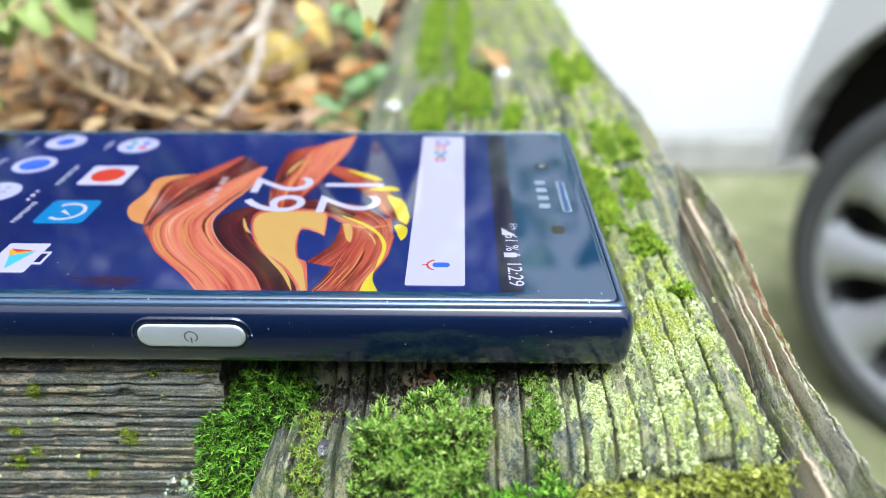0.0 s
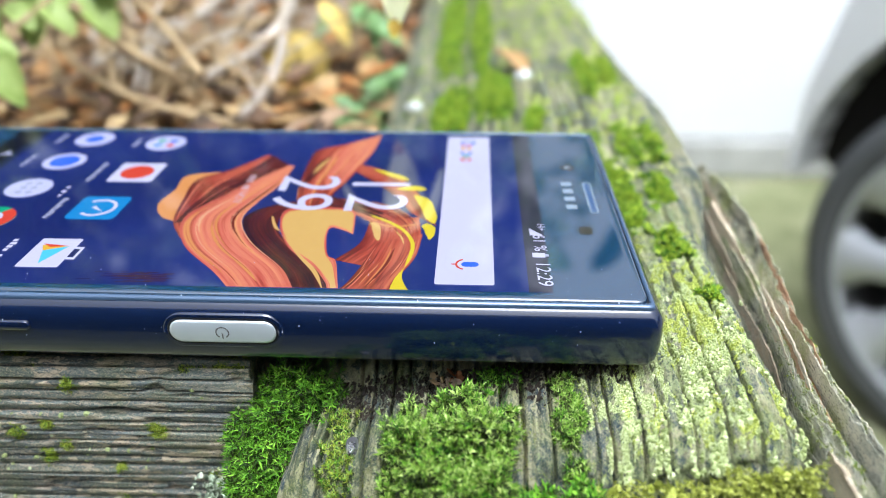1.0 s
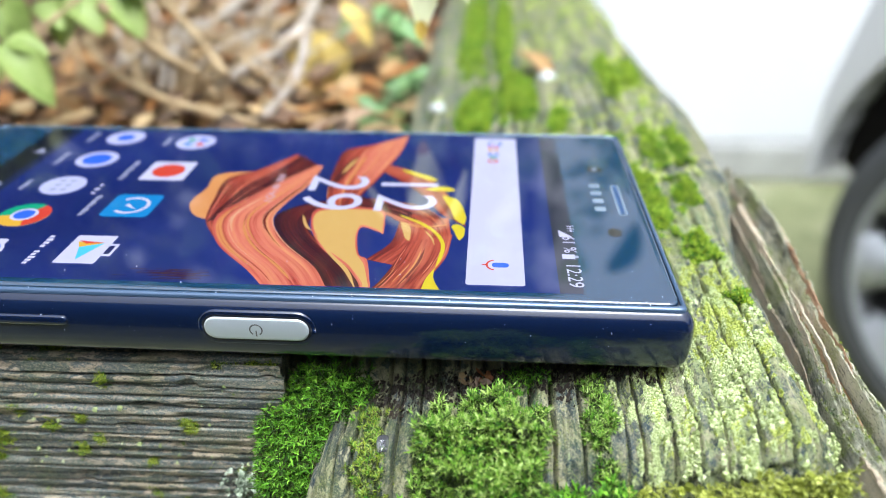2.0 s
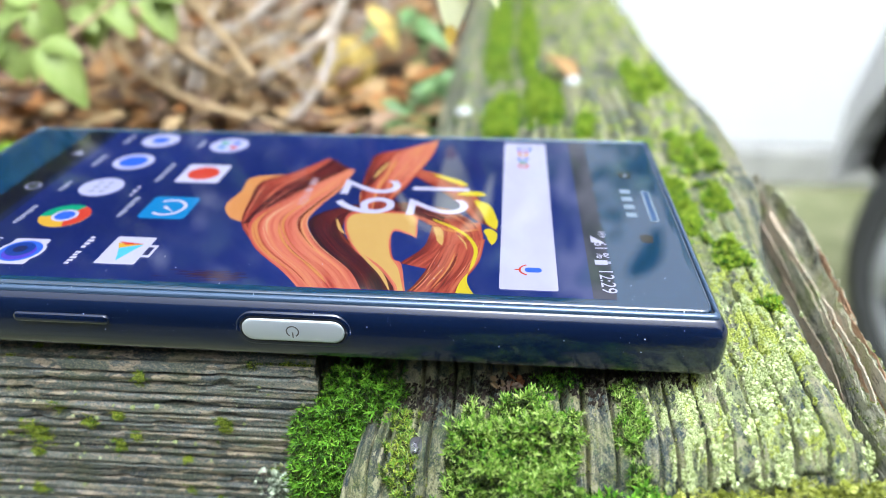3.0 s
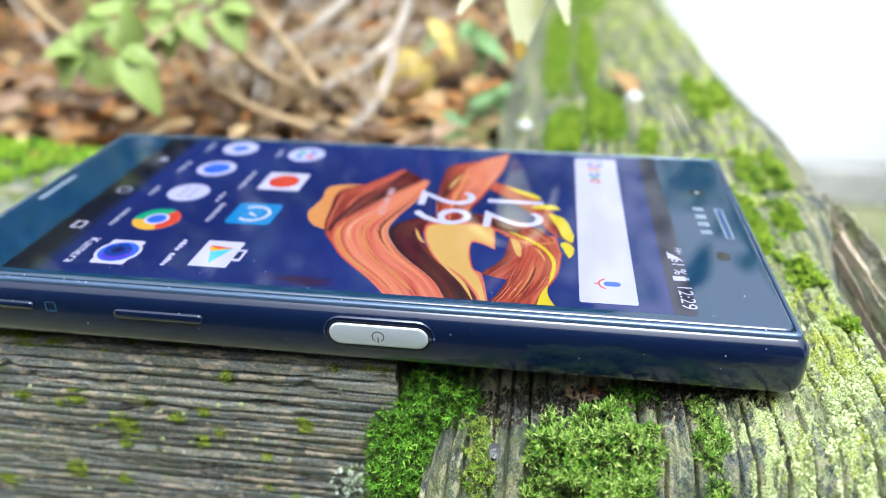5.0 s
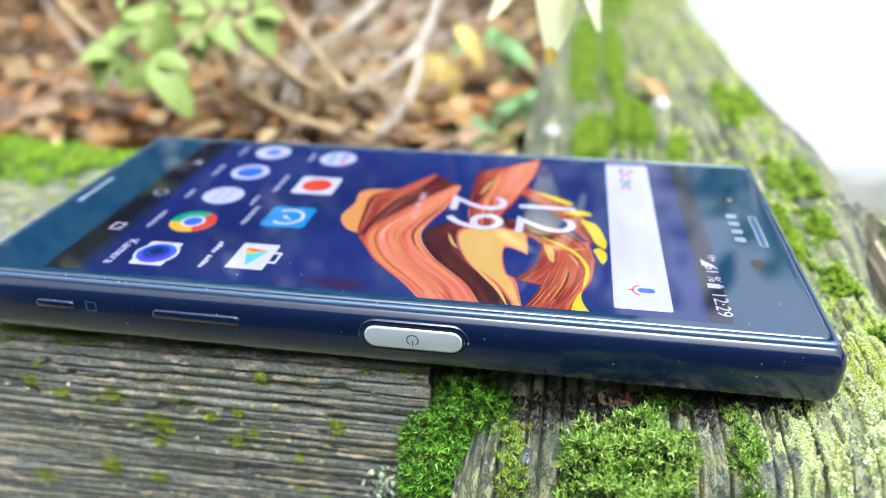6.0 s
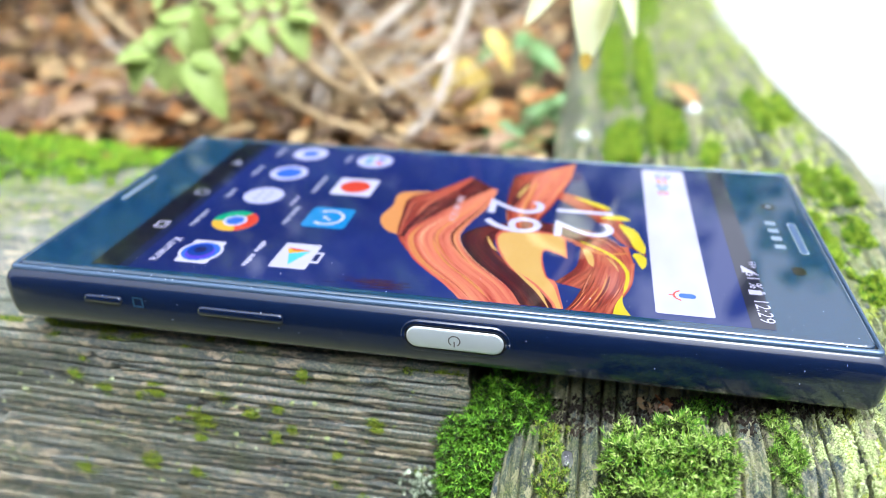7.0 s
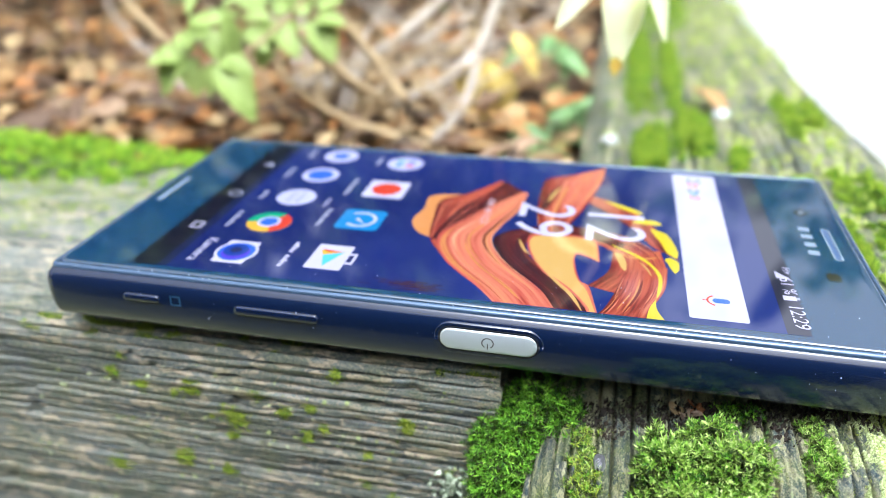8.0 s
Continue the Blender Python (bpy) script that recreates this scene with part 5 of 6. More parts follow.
for k in range(10):
    a = 6.28318 * k / 10 + math.pi - 0.47
    s1, s2 = math.sin(a), math.cos(a)
    prof = [(0.03, 0.014, 0.004), (0.09, 0.026, 0.0), (0.14, 0.030, -0.004), (0.195, 0.034, -0.010), (0.215, 0.046, -0.010), (0.243, 0.074, -0.008)]
    v = []
    for r, w, y in prof:
        for dw, dy in ((-w, 0.024), (-w * 0.7, 0), (w * 0.7, 0), (w, 0.024)):
            v.append((r * s2 - dw * s1, y + dy, r * s1 + dw * s2))
    f = grid_faces(6, 4)
    carpart("spoke", np.array(v) + lift, f, M["rim_alloy"], "silver spoke", wheel)
v, f = lathe([(0.0, -0.006), (0.035, -0.004), (0.042, 0.004), (0.045, 0.03)], 24)
carpart("hub_cap", np.array(v) + lift, f, M["rim_alloy"], "", wheel)
# arch liner and wing panel with the arch cut out
R, UP = 0.356, 0.066
na = 40
av = []
for k in range(na + 1):
    q = math.pi * 0.985 * k / na
    for y in (0.01, 0.3):
        av.append((R * math.cos(q), y, UP + R * math.sin(q)))
carpart("wheel_arch", av, [(2 * k, 2 * k + 1, 2 * k + 3, 2 * k + 2) for k in range(na)], M["arch"], "dark wheel arch liner")
# flat black sheet across the gap round the tyre, in place of its shade
rv_ = [(r * math.cos(math.pi * 0.985 * k / 30), 0.09, (UP if r > 0.3 else 0) + r * math.sin(math.pi * 0.985 * k / 30)) for k in range(31) for r in (0.26, R + 0.01)]
carpart("arch_shade_sheet", rv_, [(2 * k, 2 * k + 1, 2 * k + 3, 2 * k + 2) for k in range(30)], M["arch"], "dark sheet for the shaded gap in the wheel arch")
v, f = lathe([(0.0, 0.24), (0.29, 0.24), (0.29, 0.26)])
carpart("arch_back", v, f, M["arch"], "", None, False)

def shell(name, outline, y0, y1, inset, mat, label):
    """A body part: an outline of (x, z) swept across the car, its edges drawn in."""
    v, n = [], len(outline)
    cx = sum(p[0] for p in outline) / n
    cz = sum(p[1] for p in outline) / n
    for y, k in ((y0, 1 - inset), (y0 + 0.05, 1.0), (y1 - 0.05, 1.0), (y1, 1 - inset)):
        v += [(cx + (x - cx) * k, y, cz + (z - cz) * k) for x, z in outline]
    f = [(i * n + k, i * n + (k + 1) % n, (i + 1) * n + (k + 1) % n, (i + 1) * n + k) for i in range(3) for k in range(n)]
    f += [tuple(range(n)), tuple(reversed(range(3 * n, 4 * n)))]
    return carpart(name, v, f, mat, label, None, False)


shell("body", [(-0.364, 0.06), (-0.364, 0.20), (-0.32, 0.40), (-0.2, 0.5), (0.55, 0.62), (3.05, 0.66), (3.2, 0.5), (3.22, 0.06), (2.9, 0.0), (2.86, 0.30), (2.6, 0.42), (2.3, 0.30), (2.26, -0.02), (0.40, -0.06), (R, -0.04), *[(R * math.cos(math.pi * k / 20), UP + R * math.sin(math.pi * k / 20)) for k in range(21)]], 0.0, 1.25, 0.002, M["car_paint"], "white body shell")
shell("cabin", [(0.45, 0.61), (1.05, 1.02), (2.2, 1.08), (3.0, 0.66)], 0.10, 1.15, 0.06, M["window_dark"], "dark tinted windows")
shell("roof", [(1.0, 1.02), (1.1, 1.07), (2.15, 1.12), (2.25, 1.08)], 0.12, 1.13, 0.02, M["car_paint"], "white roof")
for at_x, at_y in ((2.58, 0.0), (0.0, 1.05), (2.58, 1.05)):
    spare = carpart("wheel", np.array(lathe([(0.02, 0.0), (0.22, -0.002), (0.245, -0.01), (0.29, -0.008), (0.305, 0.02), (0.305, 0.17), (0.02, 0.2)], 40)[0]) + np.array([at_x, at_y, 0]), lathe([(0, 0)] * 7, 40)[1], M["tyre"], "black tyre")

# ---- the telephone: 129 x 65 x 9.5 mm, top end towards +x, screen up ----
HX, HY, HZ = 0.0651, 0.0325, 0.0095
phone = empty("smartphone", "navy blue smartphone lying screen up across the timbers, display lit", "smartphone")


def ring(hx, hy, r, z, seg=9):
    pts = []
    for cx, cy, a0 in ((hx - r, hy - r, 0), (-hx + r, hy - r, 90), (-hx + r, -hy + r, 180), (hx - r, -hy + r, 270)):
        for k in range(seg):
            a = radians(a0 + 90 * k / (seg - 1))
            pts.append((cx + r * math.cos(a), cy + r * math.sin(a), z))
    return pts


def loft(rings, cap_low=True, cap_top=True):
    n = len(rings[0])
    v = [p for r in rings for p in r]
    f = [(i * n + k, i * n + (k + 1) % n, (i + 1) * n + (k + 1) % n, (i + 1) * n + k) for i in range(len(rings) - 1) for k in range(n)]
    if cap_low:
        f.append(tuple(reversed(range(n))))
    if cap_top:
        f.append(tuple(range((len(rings) - 1) * n, len(rings) * n)))
    return v, f


CR = 0.0019
# shell: back rolls up into straight flanks and in again at the rim
shape = [(0.0022, 0.0), (0.0014, 0.0001), (0.0008, 0.0004), (0.0005, 0.0008), (0.0003, 0.0014), (0.00014, 0.0022), (0.00004, 0.0034), (0.0, 0.0046), (0.0, 0.0054), (0.00004, 0.0062), (0.00014, 0.0069), (0.00034, 0.0075), (0.00068, 0.0080), (0.00104, 0.00842), (0.0013, 0.0087)]
v, f = loft([ring(HX - i, HY - i, max(CR - i * 0.7, 0.0009), z) for i, z in shape], True, True)
body = piece("body", v, f, M["shell"], phone, "glossy navy plastic shell with rounded flanks")
# rim band round the glass
rim_shape = [(0.00125, 0.0087), (0.00128, 0.0090), (0.00142, 0.0092), (0.00165, 0.00933), (0.00190, 0.00935), (0.00200, 0.0090)]
v, f = loft([ring(HX - i, HY - i, max(CR - i * 0.7, 0.0009), z) for i, z in rim_shape], False, False)
piece("rim", v, f, M["rim"], phone, "narrow blue rim round the cover glass")
v, f = loft([ring(HX - 0.00195, HY - 0.00195, 0.0014, 0.00885), ring(HX - 0.0022, HY - 0.0022, 0.0013, 0.00885)], False, True)
piece("seam", v, f, M["seam"], phone, "black seam round the glass")
glass_shape = [(0.00215, 0.0089), (0.00216, 0.0092), (0.0023, 0.0094), (0.0026, 0.00948), (0.0030, HZ)]
v, f = loft([ring(HX - i, HY - i, 0.0014, z) for i, z in glass_shape], False, True)
glass = piece("cover_glass", v, f, M["bezel"], phone, "dark teal cover glass with bezels")
DX, DY = 0.0509, 0.02865
LAYER = 0.000012


def plate(name, pts, level, mat, parent, label="", uv=None):
    """A flat drawn shape on the display."""
    z = HZ + LAYER * level
    return piece(name, [(x, y, z) for x, y in pts], [tuple(range(len(pts)))], mat, parent, label, False)


def rect(x0, x1, y0, y1, r=0.0):
    if not r:
        return [(x0, y0), (x1, y0), (x1, y1), (x0, y1)]
    return [(p[0] + (x0 + x1) / 2, p[1] + (y0 + y1) / 2) for p in ring((x1 - x0) / 2, (y1 - y0) / 2, r, 0, 6)]


def disc(cx, cy, r, n=36, a0=0.0, a1=6.283185):
    full = a1 - a0 > 6.28
    pts = [(cx + r * math.cos(a0 + (a1 - a0) * k / (n if full else n - 1)), cy + r * math.sin(a0 + (a1 - a0) * k / (n if full else n - 1))) for k in range(n)]
    return pts if full else [(cx, cy)] + pts


def arc(cx, cy, r, w, a0, a1, level, mat, parent, name):
    n = 30
    q = np.linspace(a0, a1, n)
    v = [(cx + (r + s) * math.cos(a), cy + (r + s) * math.sin(a), HZ + LAYER * level) for a in q for s in (-w / 2, w / 2)]
    return piece(name, v, [(2 * k, 2 * k + 1, 2 * k + 3, 2 * k + 2) for k in range(n - 1)], mat, parent, "", False)


display = plate("display", rect(-DX, DX, -DY, DY), 1, M["wallpaper"], phone, "lit display with a dark blue wallpaper")
mm = 0.001


def ribbon(left, right, level, mat, rows=44, cols=9):
    """A painted ribbon between two smooth edges, given in millimetres of the display."""
    a, b = catmull(np.array(left) * mm, rows), catmull(np.array(right) * mm, rows)
    z = HZ + LAYER * level
    v, uv = [], []
    for i in range(rows):
        for j in range(cols):
            t = j / (cols - 1)
            if cols <= 5:
                t = 0.5 + (t - 0.5) * math.sqrt(min(1.0, 4.0 * min(i, rows - 1 - i) / rows) + 0.002)
            p = a[i] * (1 - t) + b[i] * t
            v.append((p[0], max(-DY, min(DY, p[1])), z))
            uv.append((i / 12, j / (cols - 1)))
    ob = piece("painted_swirl", v, grid_faces(rows, cols), mat, display, "", False)
    layer = ob.data.uv_layers.new(name="UVMap")
    for lp in ob.data.loops:
        layer.data[lp.index].uv = uv[lp.vertex_index]
    return ob


def strokes(left, right, level, count, mats, seed):
    """Thin streaks of other colours that follow a painted ribbon, some running out over its edge."""
    r = np.random.default_rng(seed)
    rows = 60
    a, b = catmull(np.array(left, float), rows), catmull(np.array(right, float), rows)
    for k in range(count):
        t0 = -0.03 + 1.04 * r.random()
        w0 = (0.006 + 0.030 * r.random() ** 2) * (0.4 if t0 < 0.02 or t0 > 0.97 else 1)
        n = int(10 + 34 * r.random())
        i0 = int((rows - n) * r.random())
        t = np.linspace(0, 1, n)[:, None]
        mid = t0 + 0.05 * (r.random() - 0.5) * t + 0.012 * np.sin(5 * t + 6 * r.random())
        w = w0 * np.sqrt(np.clip(np.minimum(5 * t, 2.5 * (1 - t)), 0.01, 1))
        p, q = a[i0:i0 + n], b[i0:i0 + n]
        ribbon((p + (q - p) * (mid - w))[::3], (p + (q - p) * (mid + w))[::3], level + 0.01 * k, mats[k % len(mats)], max(8, n // 2), 3)


# the swirl of paint on the wallpaper
ribbon([(-2, 9.5), (-9.6, 7.4), (-9.8, 1.5), (-10.6, -4), (-8.5, -8.5), (-5, -10.5)], [(-1.5, 6), (-5, 4), (-5.5, 0), (-5.5, -4), (-5, -7), (-4, -10)], 2, M["lit_amberflat"])
ribbon([(2, 17.4), (-3, 10), (-7.5, 5.5), (-7.2, -2), (-6, -10), (-3, -15.5)], [(4.2, 16), (0.5, 9), (-3, 3), (-4, -4), (-4, -10), (-1.5, -14)], 3, M["rust"])
ribbon([(3, 17), (0.5, 10), (-3, 3.5), (-4.8, -4), (-5.6, -11)], [(7.4, 12.3), (4.5, 8), (1, 2), (-2, -5), (-4.4, -10)], 4, M["maroon"])
ribbon([(7, 12.4), (3, 6), (-1, -1), (-4.6, -9), (-1.8, -17.4), (5, -25), (8.3, -29.2)], [(8.2, 12), (7.4, 4), (5.4, -3), (4.6, -9.5), (8, -16.5), (14, -23.5), (17.1, -29.3)], 5, M["salmon"])
ribbon([(11, -2.5), (6.4, -5.5), (4.8, -9.5), (8, -16.5), (14, -23.5), (17, -29.3)], [(13, -3), (10.5, -7.5), (11.2, -13), (15, -18.5), (20, -25), (21.9, -29.3)], 6, M["maroon"])
ribbon([(15.6, 23), (11, 20), (10.4, 14), (10.6, 6), (11.5, -1), (12.5, -8)], [(22.2, 28.6), (21.6, 20), (20, 12), (18.5, 5), (17, -1), (18, -7.5)], 3, M["rust"])
ribbon([(17, 24), (14.6, 18), (14.6, 11), (15, 4)], [(22.1, 28.4), (21.4, 20), (19.8, 12), (18, 5)], 4, M["salmon"])
ribbon([(13.6, 17), (12.2, 13), (11.6, 8), (11, 4)], [(14.6, 17), (13.4, 12), (12.6, 7), (11.6, 4)], 5, M["maroon"], 20, 3)
ribbon([(13.7, 16.2), (12.6, 12.5), (12, 8.5)], [(14.2, 16), (13.2, 12), (12.4, 8.5)], 6, M["lit_ochre"], 20, 3)
ribbon([(18.6, 11.1), (23.1, 5.8), (27.5, 0.0), (30.6, -6.1)], [(19.7, 13.5), (25.6, 9.8), (30.9, 2.4), (34.8, -10.3)], 2, M["rust"])
ribbon([(16.9, -0.8), (22.2, -1.9), (27.0, -3.8), (31.0, -8.5), (32.5, -14.9)], [(16.8, -5.4), (21.5, -6.8), (24.5, -9.1), (27.9, -12.7), (29.3, -18.4)], 2.5, M["rust"])
ribbon([(24.5, -9.1), (23.9, -16.0), (21.0, -21.2)], [(32.0, -7.5), (32.5, -15.7), (29.1, -23.9)], 3, M["rust"], 30)
ribbon([(26.4, -15.9), (25.0, -22.5), (23.7, -27.0), (22.6, -29.2)], [(32.9, -13.1), (32.3, -19.9), (30.5, -25.3), (29.6, -29.2)], 3.5, M["rust"], 36)
ribbon([(14.2, 1.4), (18.4, -1.2), (22.4, -3.1), (26.4, -6.3)], [(14.1, -3.4), (18.0, -4.5), (21.9, -6.0), (25.5, -8.3)], 2.8, M["maroon"], 26)
ribbon([(22.4, 11.7), (26.6, 9.3), (29.4, 7.4)], [(22.7, 10.5), (26.8, 7.4), (29.3, 5.8)], 5, M["lit_yellow"], 20, 3)
ribbon([(27.2, 3.4), (30.5, 4.2), (32.6, 3.5)], [(27.7, 2.2), (30.6, 2.3), (32.5, 2.0)], 5, M["lit_yellow"], 20, 3)
ribbon([(30.2, -0.3), (31.9, -3.7), (32.8, -7.3), (33.7, -9.9)], [(31.0, 1.5), (33.4, -1.5), (34.6, -6.4), (35.1, -9.5)], 5, M["lit_yellow"], 24, 5)
ribbon([(32.1, -9.6), (33.0, -11.8), (33.6, -14.6)], [(34.6, -9.7), (34.7, -12.5), (34.3, -15.1)], 5.2, M["lit_yellow"], 20, 4)
ribbon([(24.2, -6.8), (27.5, -9.0), (30.2, -11.9), (31.9, -16.1), (31.6, -21.0), (30.0, -25.6), (29.4, -29.2)], [(24.6, -7.5), (27.8, -10.1), (30.2, -13.0), (31.4, -16.8), (31.1, -21.3), (30.9, -25.6), (32.1, -29.2)], 5.4, M["lit_yellow"], 44, 6)
ribbon([(28.7, -11.9), (29.9, -14.1), (30.5, -16.5)], [(28.6, -12.3), (29.7, -14.4), (30.3, -16.5)], 5.6, M["lit_ochre"], 16, 3)
ribbon([(23.0, -8.0), (27.7, -10.5), (32.0, -9.6)], [(23.2, -8.4), (27.8, -11.1), (32.2, -10.3)], 5.1, M["orange"], 20, 3)
ribbon([(24.6, -9.1), (26.1, -10.5), (27.0, -14.9)], [(24.7, -10.2), (25.4, -12.8), (26.1, -15.9)], 5.5, M["lit_ochre"], 18, 4)
ribbon([(22.3, -10.3), (21.3, -5.5), (16.2, -4.6), (10.8, -5.6), (11.0, -11.4), (14.0, -18.2), (18.2, -22.9), (20.7, -27.1), (21.4, -29.2)], [(22.5, -13.6), (21.3, -12.6), (18.9, -11.5), (18.7, -14.4), (19.8, -19.8), (21.2, -21.4), (22.4, -27.0), (22.8, -29.2)], 6.5, M["salmon"], 56)
ribbon([(22.0, -10.3), (21.1, -6.1), (16.4, -5.4), (11.3, -6.4), (11.4, -11.4), (14.3, -17.7), (18.4, -22.4), (21.1, -26.8), (21.8, -29.2)], [(22.2, -13.1), (21.2, -12.0), (18.7, -10.8), (18.4, -14.5), (19.4, -19.5), (20.9, -22.6), (22.1, -27.1), (22.6, -29.2)], 7, M["lit_ochre"], 56)
ribbon([(9.0, -7.3), (10.4, -11.1), (11.9, -13.6)], [(8.9, -8.5), (10.2, -11.8), (11.6, -13.2)], 7, M["lit_ochre"], 16, 3)
ribbon([(11.9, -13.6), (15.7, -19.6), (19.0, -24.2), (21.0, -29.2)], [(12.0, -14.3), (15.6, -20.3), (18.6, -24.8), (20.6, -29.2)], 6.8, M["lit_ochre"], 26, 3)


M["cream_stroke"] = lit("painted_cream", (0.84, 0.42, 0.22))
M["crimson_stroke"] = lit("painted_crimson", (0.20, 0.018, 0.014))
strokes([(7, 12.4), (3, 6), (-1, -1), (-4.6, -9), (-1.8, -17.4), (5, -25), (8.3, -29.2)], [(8.2, 12), (7.4, 4), (5.4, -3), (4.6, -9.5), (8, -16.5), (14, -23.5), (17.1, -29.3)], 5.02, 26, (M["orange"], M["crimson_stroke"], M["cream_stroke"], M["rust"]), 1)
strokes([(2, 17.4), (-3, 10), (-7.5, 5.5), (-7.2, -2), (-6, -10), (-3, -15.5)], [(4.2, 16), (0.5, 9), (-3, 3), (-4, -4), (-4, -10), (-1.5, -14)], 3.02, 18, (M["crimson_stroke"], M["salmon"], M["maroon"]), 2)
strokes([(3, 17), (0.5, 10), (-3, 3.5), (-4.8, -4), (-5.6, -11)], [(7.4, 12.3), (4.5, 8), (1, 2), (-2, -5), (-4.4, -10)], 4.02, 14, (M["crimson_stroke"], M["rust"], M["salmon"]), 3)
strokes([(26.4, -15.9), (25.0, -22.5), (23.7, -27.0), (22.6, -29.2)], [(32.9, -13.1), (32.3, -19.9), (30.5, -25.3), (29.6, -29.2)], 3.52, 16, (M["salmon"], M["crimson_stroke"], M["orange"]), 4)
strokes([(15.6, 23), (11, 20), (10.4, 14), (10.6, 6), (11.5, -1), (12.5, -8)], [(22.2, 28.6), (21.6, 20), (20, 12), (18.5, 5), (17, -1), (18, -7.5)], 4.02, 16, (M["salmon"], M["crimson_stroke"], M["orange"]), 5)
strokes([(16.9, -0.8), (22.2, -1.9), (27.0, -3.8), (31.0, -8.5), (32.5, -14.9)], [(16.8, -5.4), (21.5, -6.8), (24.5, -9.1), (27.9, -12.7), (29.3, -18.4)], 3.02, 14, (M["salmon"], M["crimson_stroke"], M["orange"]), 6)


def words(text, x, y, size, level, mat, parent, name, turned=0.0, thin=0.0):
    """Flat lettering on the display: it reads towards -y, its top to +x; (x, y) is its middle."""
    cu = bpy.data.curves.new(name, "FONT")
    cu.body, cu.size, cu.align_x, cu.align_y, cu.fill_mode = text, size, "CENTER", "CENTER", "FRONT"
    cu.offset = -thin
    tmp = bpy.data.objects.new(name, cu)
    me = bpy.data.meshes.new_from_object(tmp)
    bpy.data.objects.remove(tmp)
    me.materials.clear()
    me.materials.append(mat)
    ob = new(name, me)
    me.transform(Matrix.Translation((x, y, HZ + LAYER * level)) @ Matrix.Rotation(radians(-90 + turned), 4, "Z"))
    ob.parent = parent
    return ob


# clock widget, status line
words("12", 0.0241, 0.0010, 0.0145, 8, M["lit_white"], display, "hour_numeral", 0.0, 0.00003)
words("29", 0.0119, 0.0010, 0.0145, 8, M["lit_white"], display, "minute_numeral", 0.0, 0.00003)
for y in (0.0073, 0.0062, 0.0051, 0.0031, 0.0022):
    plate("date_bar", rect(0.0013, 0.0025, y - 0.00034, y + 0.00034, 0.0002), 8, M["lit_date"], display)
words("NOV", 0.0019, -0.0012, 0.0021, 8, M["lit_date"], display, "date_month")
words("12:29", 0.0500, -0.0240, 0.0029, 8, M["lit_white"], display, "status_time")
words("61 %", 0.0500, -0.0153, 0.0026, 8, M["lit_white"], display, "status_battery")
words("H+", 0.0506, -0.0104, 0.0017, 8, M["lit_white"], display, "status_network")
plate("battery_mark", rect(0.0488, 0.0506, -0.0196, -0.0183), 8, M["lit_white"], display)
plate("battery_tip", rect(0.0506, 0.0511, -0.0193, -0.0186), 8, M["lit_dim"], display)
plate("signal_mark", [(0.0488, -0.0108), (0.0488, -0.0130), (0.0508, -0.0130)], 8, M["lit_white"], display)
# dark status strip; its glow is lifted to include a dull reflection
plate("status_sheen_strip", rect(0.0478, DX, -DY, DY), 2, M["lit_shade"], display)
# search bar
plate("navigation_shade", rect(-DX, -0.0462, -DY, DY), 1.5, M["lit_night"], display)
plate("navigation_shade", rect(-0.0462, -0.0446, -DY, DY), 1.6, M["lit_dusk"], display)
bar = plate("search_bar", rect(0.0353, 0.0433, -0.0272, 0.0276, 0.0004), 7, M["lit_white"], display, "white search bar")
plate("microphone_mark", rect(0.0388, 0.0412, -0.0225, -0.0212, 0.0006), 8, M["lit_blue"], bar)
arc(0.0395, -0.02185, 0.0014, 0.0003, 1.9, 4.4, 8, M["lit_red"], bar, "microphone_ring")
plate("microphone_stem", rect(0.0374, 0.0381, -0.0220, -0.0217), 8, M["lit_red"], bar)
for k, (c, r) in enumerate((("blue", 0.0012), ("red", 0.0008), ("amber", 0.0008), ("blue", 0.0009), ("green", 0.0005), ("red", 0.0008))):
    arc(0.0392 - (0.0003 if k else 0), 0.0245 - 0.0017 * k, r, 0.0004, 0, 6.28, 8, M["lit_" + c], bar, "word_mark")


def bars(x, y, ln, parent, mat="lit_dim", h=0.0010):
    """A caption too small to read: a row of short bars."""
    n = max(2, round(ln / 0.00085))
    for k in range(n):
        c = y + ln * ((k + 0.5) / n - 0.5)
        tall = h * (0.7 + 0.3 * ((k * 7) % 3) / 2)
        plate("caption_bar", rect(x - h / 2, x - h / 2 + tall, c - 0.36 * ln / n, c + 0.36 * ln / n, 0.00015), 8, M[mat], parent)


# icons: dock row, then the row above
def icon(name, pts, mat, label=""):
    return plate(name, pts, 7, M[mat], display, label)


kam = icon("camera_icon", rect(-0.0385, -0.0329, -0.0257, -0.0181, 0.0005), "lit_white", "white square camera icon")
plate("lens_rim", disc(-0.0357, -0.0219, 0.0036), 7.5, M["lit_white"], kam)
plate("lens_ring", disc(-0.0357, -0.0219, 0.0031), 8, M["lit_blue"], kam)
plate("lens", disc(-0.0357, -0.0222, 0.0024), 9, M["lit_violet"], kam)
plate("lens_core", disc(-0.0360, -0.0214, 0.0021), 10, M["lit_lens"], kam)
plate("lens_glint", disc(-0.0360, -0.0214, 0.0010), 11, M["lit_navy"], kam)
words("Kamera", -0.0417, -0.0220, 0.0026, 8, M["lit_white"], display, "caption")
ring_icon = icon("browser_icon", disc(-0.0353, -0.0101, 0.0040), "lit_amber", "round icon in red, amber and green")
plate("sector", disc(-0.0353, -0.0101, 0.0040, 16, 1.05, 3.3), 8, M["lit_green"], ring_icon)
